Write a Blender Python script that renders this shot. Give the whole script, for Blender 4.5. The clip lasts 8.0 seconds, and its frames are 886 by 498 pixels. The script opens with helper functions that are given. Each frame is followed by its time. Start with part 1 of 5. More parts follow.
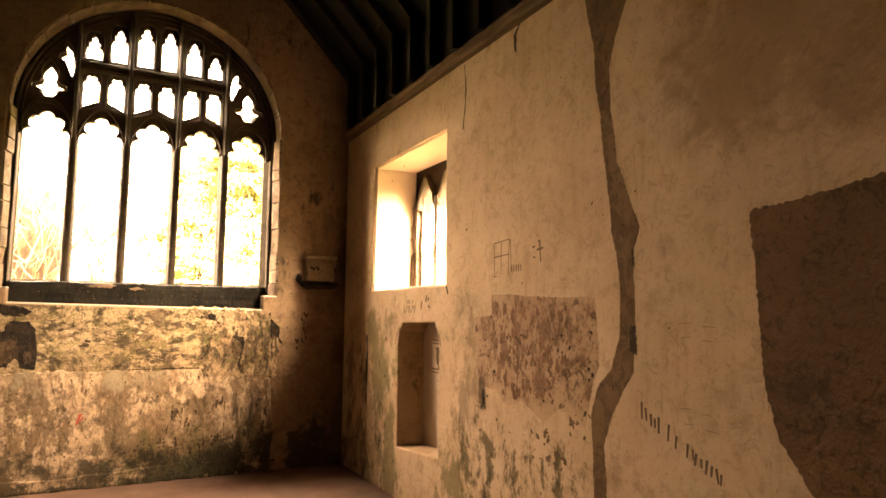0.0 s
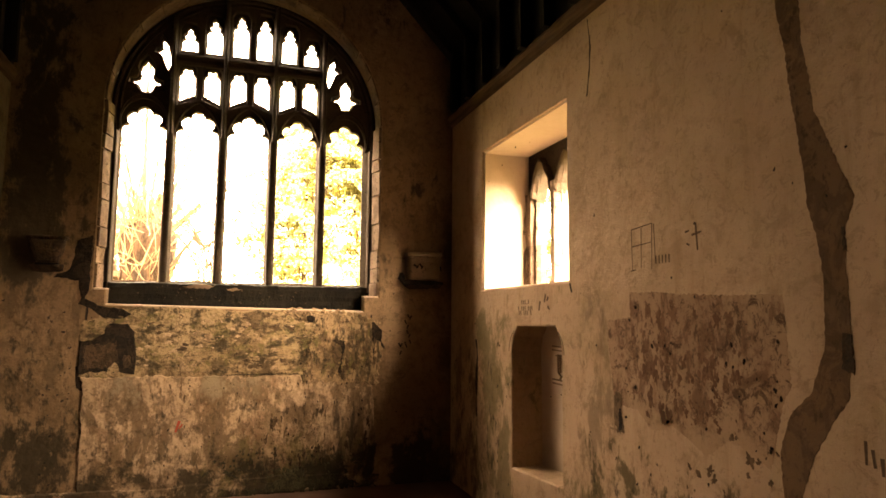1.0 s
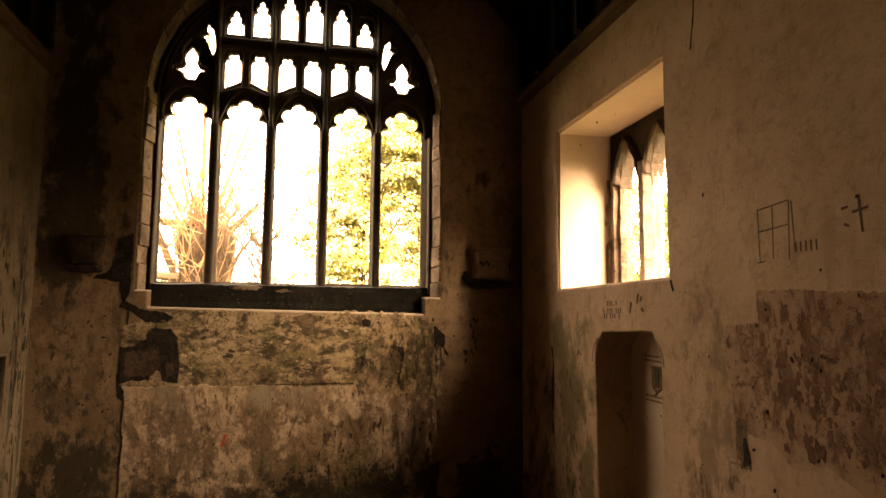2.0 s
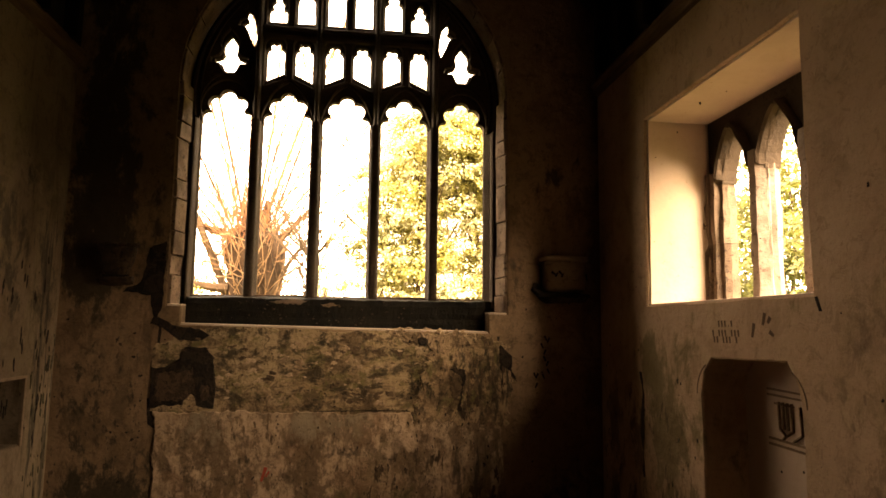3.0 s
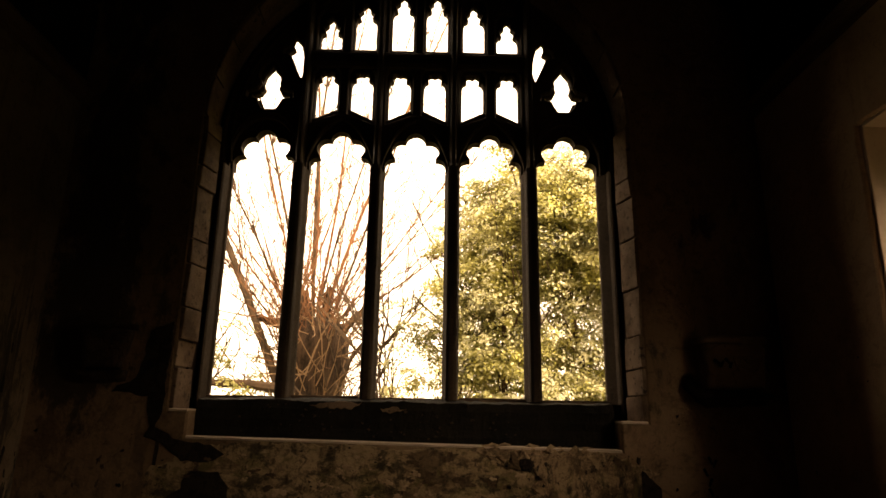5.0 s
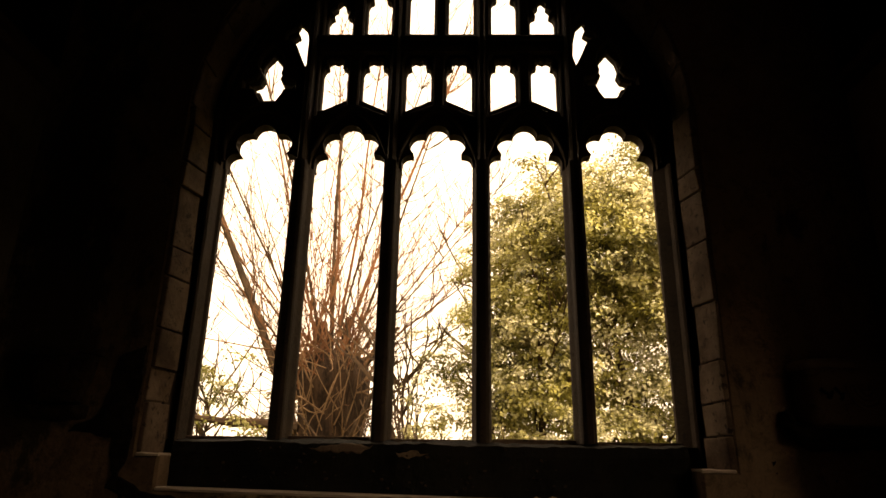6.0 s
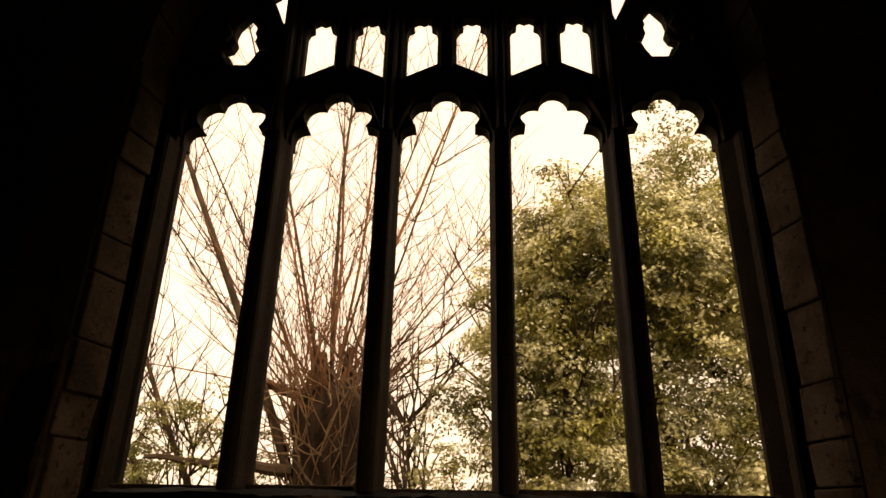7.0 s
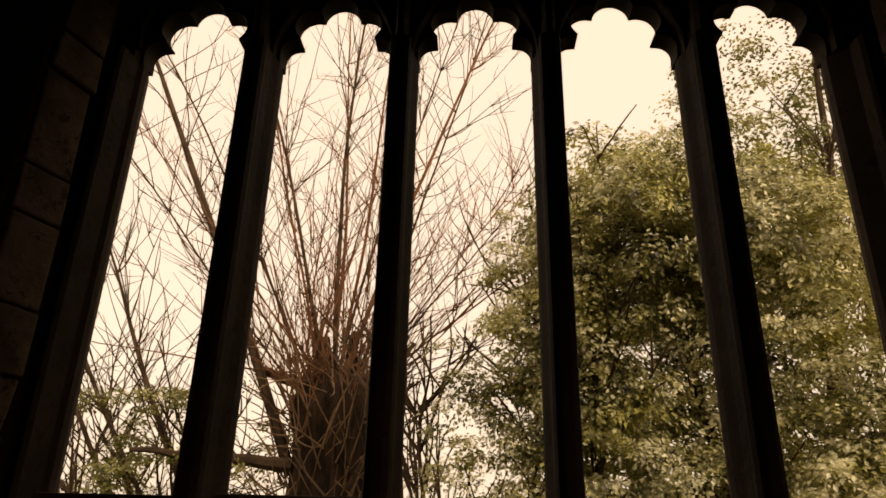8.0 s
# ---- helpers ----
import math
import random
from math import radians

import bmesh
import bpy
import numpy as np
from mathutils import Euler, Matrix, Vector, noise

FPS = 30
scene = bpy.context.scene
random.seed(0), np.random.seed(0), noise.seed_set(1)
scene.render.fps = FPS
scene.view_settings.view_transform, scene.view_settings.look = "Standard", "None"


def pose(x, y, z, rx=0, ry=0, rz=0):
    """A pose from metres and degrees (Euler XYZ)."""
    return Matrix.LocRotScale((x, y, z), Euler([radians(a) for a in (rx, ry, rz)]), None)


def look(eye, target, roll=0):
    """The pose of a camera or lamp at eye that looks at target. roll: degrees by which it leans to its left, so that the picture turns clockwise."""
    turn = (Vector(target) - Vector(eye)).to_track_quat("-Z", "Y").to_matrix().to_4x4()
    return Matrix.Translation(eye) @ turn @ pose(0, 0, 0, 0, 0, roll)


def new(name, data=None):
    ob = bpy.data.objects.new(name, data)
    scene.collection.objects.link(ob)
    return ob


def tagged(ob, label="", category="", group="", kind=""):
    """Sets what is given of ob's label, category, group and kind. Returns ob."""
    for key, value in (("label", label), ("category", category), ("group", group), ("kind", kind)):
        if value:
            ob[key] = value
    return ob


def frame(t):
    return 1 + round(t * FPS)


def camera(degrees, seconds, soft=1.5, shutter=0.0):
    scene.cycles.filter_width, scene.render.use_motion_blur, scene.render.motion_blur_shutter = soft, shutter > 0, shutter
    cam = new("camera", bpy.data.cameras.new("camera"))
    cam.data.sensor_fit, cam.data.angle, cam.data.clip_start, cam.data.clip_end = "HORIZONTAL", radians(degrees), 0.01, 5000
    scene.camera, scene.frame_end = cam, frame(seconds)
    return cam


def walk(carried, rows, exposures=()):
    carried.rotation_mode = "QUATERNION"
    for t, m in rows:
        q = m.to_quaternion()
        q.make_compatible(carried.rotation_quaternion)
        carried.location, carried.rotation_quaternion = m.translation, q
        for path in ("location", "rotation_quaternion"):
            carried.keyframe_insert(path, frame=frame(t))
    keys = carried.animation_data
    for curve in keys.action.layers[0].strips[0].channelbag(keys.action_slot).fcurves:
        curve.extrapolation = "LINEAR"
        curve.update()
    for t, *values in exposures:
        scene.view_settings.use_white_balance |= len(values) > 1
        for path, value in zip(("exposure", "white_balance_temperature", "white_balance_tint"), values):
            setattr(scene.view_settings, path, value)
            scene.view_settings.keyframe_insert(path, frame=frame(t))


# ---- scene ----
cam = camera(68.6, 8.0, 1.6)
PATH = [
    (0, (0.794, 0.829, 1.642), (1.713, 2.593, 1.851), 0.5),
    (0.5, (0.941, 1.186, 1.666), (1.698, 3.025, 1.875), 0.4),
    (1, (1.045, 1.539, 1.654), (1.665, 3.429, 1.863), 0.5),
    (2.5, (1.278, 2.557, 1.7), (1.623, 4.515, 1.92), 0.5),
    (3, (1.284, 2.921, 1.745), (1.547, 4.889, 1.982), 0.7),
    (3.5, (1.299, 3.294, 1.754), (1.493, 5.265, 2.038), 0.6),
    (4, (1.306, 3.639, 1.783), (1.435, 5.601, 2.145), 0.7),
    (4.5, (1.274, 4.015, 1.812), (1.35, 5.961, 2.27), 0.9),
    (5, (1.289, 4.387, 1.808), (1.323, 6.315, 2.34), 0.9),
    (5.2, (1.278, 4.521, 1.834), (1.301, 6.44, 2.398), 0.8),
    (6.5, (1.311, 5.447, 1.854), (1.226, 7.324, 2.549), 1.2),
    (7, (1.291, 5.843, 1.899), (1.201, 7.694, 2.652), 1.2),
    (7.5, (1.259, 6.159, 1.965), (1.131, 8.023, 2.681), 1.5),
    (8, (1.176, 6.463, 1.971), (1.073, 8.323, 2.699), 1.3),
]
EXPOSURES = [(0.0, 5.3, 12300), (1.0, 4.22, 12300), (2.5, 3.05, 12100), (3.5, 2.12, 11900), (4.5, 1.0, 11700), (5.2, 0.4, 11500), (6.5, -0.55, 11300), (7.2, -1.12, 10400), (8.0, -1.50, 9700)]
walk(cam, [(t, look(eye, target, roll)) for t, eye, target, roll in PATH], [(t, e, k, 20) for t, e, k in EXPOSURES])

# ---- light: bright overcast sky, brightest to the south ----
SUN_ELEV = 30.0
sun_from = Vector((0.77, -0.64, math.tan(radians(SUN_ELEV)))).normalized()
world = bpy.data.worlds.new("sky")
scene.world = world
world.use_nodes = True
wn = world.node_tree
sky = wn.nodes.new("ShaderNodeTexSky")
sky.sky_type = 'NISHITA'
sky.sun_disc = False
sky.sun_elevation = radians(SUN_ELEV)
sky.sun_rotation = math.atan2(sun_from.x, sun_from.y)
sky.air_density, sky.dust_density, sky.ozone_density = 1.0, 4.0, 0.6
veil = wn.nodes.new("ShaderNodeMix")           # cloud cover over the clear sky
veil.data_type = 'RGBA'
veil.inputs[0].default_value = 0.75
veil.inputs[7].default_value = (15.0, 14.25, 13.4, 1.0)
wn.links.new(sky.outputs[0], veil.inputs[6])
wn.links.new(veil.outputs[2], wn.nodes["Background"].inputs["Color"])
wn.nodes["Background"].inputs["Strength"].default_value = 0.24
sun = new("sun", bpy.data.lights.new("sun", 'SUN'))
sun.data.energy, sun.data.angle, sun.data.color = 4.8, radians(52), (1.0, 0.98, 0.94)
sun.matrix_world = look(sun_from * 30, (0, 0, 0))


# ---- materials ----
class Mat:
    """Small builder for node materials in object coordinates."""

    def __init__(self, name, rough=0.9, metal=0.0):
        self.m = bpy.data.materials.new(name)
        self.m.use_nodes = True
        self.t = self.m.node_tree
        self.b = self.t.nodes["Principled BSDF"]
        self.b.inputs["Roughness"].default_value = rough
        self.b.inputs["Metallic"].default_value = metal
        self.b.inputs["Specular IOR Level"].default_value = 0.2
        self.co = self.t.nodes.new("ShaderNodeTexCoord").outputs["Object"]

    def put(self, socket, v):
        if hasattr(v, "is_linked"):
            self.t.links.new(v, socket)
        else:
            socket.default_value = v if not isinstance(v, tuple) or len(v) != 3 or socket.type != 'RGBA' else (*v, 1)

    def noise(self, scale, detail=6, rough=0.6, stretch=None, seed=0.0, warp=0.0):
        co = self.co
        if stretch or seed:
            mp = self.t.nodes.new("ShaderNodeMapping")
            self.t.links.new(co, mp.inputs["Vector"])
            mp.inputs["Scale"].default_value = stretch or (1, 1, 1)
            mp.inputs["Location"].default_value = (seed, seed * 1.7, seed * 0.6)
            co = mp.outputs[0]
        n = self.t.nodes.new("ShaderNodeTexNoise")
        n.inputs["Scale"].default_value, n.inputs["Detail"].default_value = scale, detail
        n.inputs["Roughness"].default_value, n.inputs["Distortion"].default_value = rough, warp
        self.t.links.new(co, n.inputs["Vector"])
        return n.outputs["Fac"]

    def ramp(self, fac, lo, hi):
        r = self.t.nodes.new("ShaderNodeMapRange")
        r.interpolation_type = 'SMOOTHSTEP'
        r.inputs["From Min"].default_value, r.inputs["From Max"].default_value = lo, hi
        self.put(r.inputs["Value"], fac)
        return r.outputs["Result"]

    def math(self, op, a, b):
        n = self.t.nodes.new("ShaderNodeMath")
        n.operation = op
        self.put(n.inputs[0], a)
        self.put(n.inputs[1], b)
        return n.outputs[0]

    def mix(self, fac, a, b):
        n = self.t.nodes.new("ShaderNodeMix")
        n.data_type = 'RGBA'
        self.put(n.inputs[0], fac)
        self.put(n.inputs[6], a)
        self.put(n.inputs[7], b)
        return n.outputs[2]

    def axis(self, i):
        s = self.t.nodes.new("ShaderNodeSeparateXYZ")
        self.t.links.new(self.co, s.inputs[0])
        return s.outputs[i]

    def zone(self, ax, a0, a1, z0, z1, soft=0.25):
        u, v = self.axis(ax), self.axis(2)
        m = self.math('MULTIPLY', self.ramp(u, a0 - soft, a0 + soft), self.ramp(u, a1 + soft, a1 - soft))
        n = self.math('MULTIPLY', self.ramp(v, z0 - soft, z0 + soft), self.ramp(v, z1 + soft, z1 - soft))
        return self.math('MULTIPLY', m, n)

    def stain(self, c, color, amount, scale, cut, zone=None, stretch=None, seed=0.0, width=0.10, gain=0.22):
        """A fractal stain, denser inside a zone of the wall; some zones paint shade."""
        n = self.noise(scale, 12, 0.72, stretch, seed, 0.25)
        if zone is not None:
            n = self.math('ADD', n, self.math('MULTIPLY', self.math('SUBTRACT', zone, 1.0), gain))
        return self.mix(self.math('MULTIPLY', self.ramp(n, cut, cut + width), amount), c, color)

    def random(self):
        return self.t.nodes.new("ShaderNodeObjectInfo").outputs["Random"]

    def island(self):
        return self.t.nodes.new("ShaderNodeNewGeometry").outputs["Random Per Island"]

    def done(self, color, height=None, strength=0.4, dist=0.01, rough=None):
        self.put(self.b.inputs["Base Color"], color)
        if rough is not None:
            self.put(self.b.inputs["Roughness"], rough)
        if height is not None:
            bp = self.t.nodes.new("ShaderNodeBump")
            bp.inputs["Strength"].default_value, bp.inputs["Distance"].default_value = strength, dist
            self.t.links.new(height, bp.inputs["Height"])
            self.t.links.new(bp.outputs[0], self.b.inputs["Normal"])
        return self.m


def plaster(name, light, dark, grime, amount=0.5, streak=0.3, green=0.0, seed=0.0, relief=0.5, stains=(), fade=None):
    k = Mat(name, 0.92)
    broad = k.ramp(k.noise(0.9, 5, 0.6, None, seed + 3.1), 0.35, 0.68)
    c = k.mix(broad, light, dark)
    mid = k.ramp(k.noise(4.5, 9, 0.68, None, seed + 7.7, 0.4), 0.5, 0.66)
    c = k.mix(k.math('MULTIPLY', mid, amount), c, grime)
    drip = k.ramp(k.noise(3.0, 7, 0.65, (3.0, 3.0, 0.45), seed + 1.3), 0.52, 0.72)
    c = k.mix(k.math('MULTIPLY', drip, streak), c, (grime[0] * 1.2, grime[1] * 1.1, grime[2]))
    if green:
        g = k.ramp(k.noise(2.2, 7, 0.7, (2.0, 2.0, 0.6), seed + 5.9), 0.5, 0.68)
        c = k.mix(k.math('MULTIPLY', g, green), c, (0.20, 0.19, 0.07))
    for ax, a0, a1, z0, z1, colour, much, scale, cut, st in stains:
        c = k.stain(c, colour, much, scale, cut, k.zone(ax, a0, a1, z0, z1), st, seed + a0 + scale)
    crackle = k.ramp(k.noise(13, 12, 0.78, None, seed + 6.6, 0.9), 0.53, 0.60)
    c = k.mix(k.math('MULTIPLY', crackle, amount ** 1.5 * 1.0), c, (grime[0] * 0.5, grime[1] * 0.48, grime[2] * 0.45))
    grain = k.ramp(k.noise(27, 10, 0.8, None, seed + 9.4, 0.6), 0.54, 0.60)
    c = k.mix(k.math('MULTIPLY', grain, amount ** 2.2 * 0.8), c, (grime[0] * 0.42, grime[1] * 0.38, grime[2] * 0.35))
    if fade:
        worn, z0, z1 = fade
        edge = k.math('ADD', k.axis(2), k.math('MULTIPLY', k.math('SUBTRACT', k.noise(6, 10, 0.75, None, seed + 2.2), 0.5), 0.7))
        c = k.mix(k.ramp(edge, z0, z1), worn, c)
    speck = k.ramp(k.noise(38, 4, 0.7, None, seed), 0.64, 0.72)
    c = k.mix(k.math('MULTIPLY', speck, 0.5), c, (grime[0] * 0.6, grime[1] * 0.55, grime[2] * 0.5))
    h = k.math('ADD', k.noise(9, 10, 0.65, None, seed + 2), k.math('MULTIPLY', k.noise(1.6, 3, 0.5, None, seed), 2.0))
    return k.done(c, h, relief * 1.3, 0.02)


def mottled(name, a, b, c, scale=7.0, cut=0.5, seed=0.0, relief=0.8):
    """Flaked old layer: pale scabs over a darker ground."""
    k = Mat(name, 0.95)
    n = k.noise(scale, 10, 0.7, (1, 1, 0.8), seed, 0.8)
    col = k.mix(k.ramp(n, cut - 0.03, cut + 0.05), a, b)
    d = k.ramp(k.noise(scale * 2.3, 8, 0.7, (1.0, 1.0, 0.6), seed + 4, 0.5), 0.55, 0.62)
    col = k.mix(k.math('MULTIPLY', d, 0.85), col, c)
    e = k.ramp(k.noise(1.7, 4, 0.6, None, seed + 9), 0.4, 0.65)
    col = k.mix(k.math('MULTIPLY', e, 0.4), col, c)
    return k.done(col, k.math('ADD', n, k.noise(30, 6, 0.7, None, seed)), relief, 0.02)


def stone(name, light, dark, seed=0.0, spots=0.5, rough=0.9):
    k = Mat(name, rough)
    rnd = k.math('MULTIPLY', k.random(), 0.35)
    c = k.mix(k.math('ADD', k.math('MULTIPLY', k.ramp(k.noise(5, 8, 0.65, None, seed), 0.35, 0.7), 0.75), rnd), light, dark)
    s = k.ramp(k.noise(22, 8, 0.7, None, seed + 2, 0.5), 0.55, 0.64)
    c = k.mix(k.math('MULTIPLY', s, spots), c, (dark[0] * 0.4, dark[1] * 0.4, dark[2] * 0.4))
    return k.done(c, k.noise(35, 9, 0.7, None, seed), 0.6, 0.012)


OLIVE, UMBER, MOULD_AND_DARK, RUST = (0.084, 0.0744, 0.0273), (0.0744, 0.0471, 0.0273), (0.0223, 0.0178, 0.0109), (0.149, 0.084, 0.0496)
TALL = (1.5, 1.5, 0.8)
# includes a near-black zone over the upper wall north of the window
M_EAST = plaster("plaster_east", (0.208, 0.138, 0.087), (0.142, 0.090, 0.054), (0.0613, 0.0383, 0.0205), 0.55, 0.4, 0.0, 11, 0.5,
                 [(0, -0.9, -0.1, -0.2, 2.0, UMBER, 0.7, 3.5, 0.45, TALL), (0, -0.9, -0.1, -0.2, 0.8, MOULD_AND_DARK, 0.88, 4.0, 0.42, TALL), (0, -0.9, -0.1, -0.2, 1.7, MOULD_AND_DARK, 0.8, 9.0, 0.53, TALL),
                  # the x 3.0-3.4 umber zone paints the unlit corner's shade into the plaster
                  (0, 2.5, 3.4, -0.2, 2.4, UMBER, 0.4, 2.5, 0.54, None), (0, -0.9, -0.35, 1.9, 4.6, MOULD_AND_DARK, 0.85, 2.2, 0.36, TALL), (0, -0.9, -0.6, 1.2, 2.6, MOULD_AND_DARK, 0.7, 3.0, 0.47, TALL), (0, 2.55, 3.4, -0.4, 0.55, MOULD_AND_DARK, 0.92, 2.6, 0.40, None), (0, 3.0, 3.4, -0.4, 3.2, UMBER, 0.7, 1.8, 0.42, TALL)])
M_SOUTH = plaster("plaster_south", (0.400, 0.284, 0.197), (0.33, 0.228, 0.152), (0.183, 0.12, 0.073), 0.42, 0.35, 0.10, 2, 0.5,
                  [(1, 6.45, 7.35, -0.2, 1.75, OLIVE, 0.7, 2.2, 0.41, TALL), (1, 6.5, 8.1, -0.2, 1.5, MOULD_AND_DARK, 0.75, 5.0, 0.52, TALL), (1, 4.9, 5.5, 0.5, 1.85, UMBER, 0.5, 4.0, 0.47, TALL), (1, 4.95, 5.75, -0.2, 0.75, OLIVE, 0.7, 3.0, 0.46, TALL), (1, 3.7, 5.4, -0.2, 0.95, (0.0618, 0.0494, 0.0191), 0.85, 4.5, 0.475, (1.3, 1.3, 0.8)),
                   # the broad z 2.3-4.3 zone paints light falling off along the upper wall
                   (1, 3.75, 5.6, -0.2, 0.55, MOULD_AND_DARK, 0.75, 5.5, 0.52, TALL), (1, 4.9, 5.5, 0.9, 2.0, (0.169, 0.12, 0.0638), 0.5, 3.0, 0.48, TALL), (1, 7.1, 8.1, -0.2, 1.3, UMBER, 0.7, 3.0, 0.47, TALL), (1, -4.0, 3.2, 2.3, 4.3, (0.195, 0.120, 0.071), 0.75, 0.6, 0.36, None), (1, 3.8, 5.4, -0.2, 0.9, MOULD_AND_DARK, 0.8, 9.0, 0.535, TALL)])
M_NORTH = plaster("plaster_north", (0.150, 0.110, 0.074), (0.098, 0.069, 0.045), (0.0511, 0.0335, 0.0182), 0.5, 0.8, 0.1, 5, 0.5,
                  [(1, 7.55, 8.1, -0.2, 2.6, MOULD_AND_DARK, 0.85, 4.5, 0.47, (4.0, 4.0, 0.35)), (1, 5.0, 8.1, 1.7, 2.8, MOULD_AND_DARK, 0.7, 2.5, 0.48, TALL)])
M_LIME = plaster("limewash_reveal", (0.44, 0.345, 0.275), (0.385, 0.30, 0.235), (0.30, 0.22, 0.163), 0.18, 0.12, 0.0, 8, 0.2)
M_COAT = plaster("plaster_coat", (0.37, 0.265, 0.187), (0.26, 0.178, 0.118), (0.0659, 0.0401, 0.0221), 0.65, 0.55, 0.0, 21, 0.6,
                 [(0, -0.2, 2.6, 0.0, 1.3, UMBER, 0.8, 3.0, 0.47, TALL), (0, -0.2, 2.6, 0.0, 1.3, RUST, 0.6, 2.4, 0.51, None), (0, -0.9, 1.2, -0.3, 0.6, MOULD_AND_DARK, 0.85, 6.0, 0.50, TALL), (0, -0.2, 2.6, 0.0, 1.2, (0.133, 0.0865, 0.0502), 0.8, 9.0, 0.50, TALL), (0, -0.2, 2.6, 0.0, 1.2, UMBER, 0.5, 12.0, 0.51, TALL), (0, -0.2, 2.6, 0.0, 1.2, MOULD_AND_DARK, 0.85, 4.0, 0.555, (1.2, 1.2, 0.9)), (0, -0.9, 2.7, -0.4, 0.30, MOULD_AND_DARK, 0.9, 3.6, 0.40, None), (0, -0.2, 2.6, 0.0, 1.2, (0.138, 0.0957, 0.0547), 0.7, 4.0, 0.53, TALL), (0, 0.7, 2.6, -0.2, 0.62, OLIVE, 0.5, 3.0, 0.48, TALL), (0, 1.0, 2.7, -0.3, 0.42, MOULD_AND_DARK, 0.92, 3.2, 0.42, (1.1, 1.1, 1.0)),
                  (0, 1.85, 2.6, 0.0, 1.2, MOULD_AND_DARK, 0.75, 4.0, 0.50, (3.0, 3.0, 0.5)), (0, -0.3, 0.9, -0.2, 0.3, UMBER, 0.8, 4.0, 0.46, None), (0, 0.9, 1.7, 0.4, 0.7, RUST, 0.6, 5.0, 0.50, None), (0, -0.2, 1.8, 0.85, 1.2, (0.225, 0.182, 0.128), 0.6, 3.0, 0.48, TALL)])
M_OLD = plaster("old_render", (0.286, 0.207, 0.128), (0.195, 0.132, 0.0773), (0.0613, 0.0383, 0.0205), 0.85, 0.4, 0.0, 33, 0.9,
                [(0, -0.3, 2.6, 1.0, 1.8, UMBER, 0.8, 5.0, 0.47, (0.8, 0.8, 1.5)), (0, -0.3, 2.6, 1.0, 1.8, OLIVE, 0.7, 7.0, 0.49, (0.8, 0.8, 1.3)), (0, -0.3, 2.6, 1.0, 1.8, (0.255, 0.182, 0.114), 0.8, 8.0, 0.50, None), (0, -0.3, 2.0, 1.58, 1.8, MOULD_AND_DARK, 0.85, 6.0, 0.44, None),
                 (0, 0.2, 1.7, 1.0, 1.28, UMBER, 0.8, 4.5, 0.44, TALL), (0, -0.3, 2.6, 1.0, 1.8, MOULD_AND_DARK, 0.85, 7.0, 0.50, (0.8, 0.8, 1.4))])
M_ROUGH = plaster("broken_render", (0.281, 0.196, 0.123), (0.204, 0.137, 0.0824), (0.0664, 0.0407, 0.0228), 0.75, 0.4, 0.0, 43, 1.0,
                  [(0, 1.5, 2.6, 0.9, 1.8, UMBER, 0.9, 7.0, 0.45, TALL), (0, 1.5, 2.6, 0.9, 1.8, OLIVE, 0.7, 6.0, 0.50, TALL), (0, 1.4, 2.6, 0.9, 1.8, MOULD_AND_DARK, 0.9, 10.0, 0.51, TALL), (0, 2.1, 2.6, 0.9, 1.6, MOULD_AND_DARK, 0.85, 5.0, 0.47, (3.0, 3.0, 0.6)), (0, 1.4, 2.6, 1.5, 1.8, UMBER, 0.8, 12.0, 0.45, None)])
M_PAINTING = plaster("faded_wall_painting", (0.30, 0.198, 0.132), (0.215, 0.132, 0.083), (0.125, 0.067, 0.039), 0.9, 0.6, 0.0, 54, 0.4,
                     [(1, 3.6, 5.1, 1.0, 1.9, (0.125, 0.066, 0.039), 0.8, 5.5, 0.48, (1.4, 1.4, 0.7)), (1, 3.6, 5.1, 1.0, 1.9, (0.0459, 0.0239, 0.016), 0.85, 16.0, 0.56, TALL)], ((0.307, 0.21, 0.137), 1.02, 1.22))
M_BARE = plaster("bare_brown_render", (0.122, 0.067, 0.037), (0.086, 0.046, 0.025), (0.0511, 0.0263, 0.0145), 0.75, 0.3, 0.0, 64, 0.5,
                 [(1, 0.0, 2.8, -0.2, 1.6, (0.0357, 0.0191, 0.0128), 0.7, 5.0, 0.53, (1.4, 1.4, 1.0))])
M_MORTAR = mottled("brown_mortar", (0.118, 0.068, 0.036), (0.086, 0.048, 0.025), (0.052, 0.028, 0.014), 9.0, 0.5, 27, 0.5)
# near-black rubble colour, also painting the shade inside holes, pits and joints
M_HOLE = mottled("rubble_and_hole_shade", (0.024, 0.0150, 0.0095), (0.0095, 0.0060, 0.0040), (0.0032, 0.0023, 0.0016), 13.0, 0.5, 31, 1.0)
M_CORE = mottled("crumbling_brown_core", (0.056, 0.033, 0.019), (0.030, 0.018, 0.011), (0.011, 0.007, 0.005), 15.0, 0.5, 35, 1.0)
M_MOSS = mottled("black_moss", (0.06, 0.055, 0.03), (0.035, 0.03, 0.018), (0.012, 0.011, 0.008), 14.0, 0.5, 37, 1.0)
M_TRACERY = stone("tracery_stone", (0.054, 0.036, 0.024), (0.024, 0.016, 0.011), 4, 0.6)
M_QUOIN = stone("pale_quoin_stone", (0.215, 0.150, 0.106), (0.066, 0.040, 0.026), 9, 0.85)
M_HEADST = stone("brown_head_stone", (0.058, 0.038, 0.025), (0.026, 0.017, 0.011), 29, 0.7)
M_SHAFT = stone("worn_brown_shaft_stone", (0.15, 0.105, 0.076), (0.066, 0.044, 0.031), 39, 0.8)
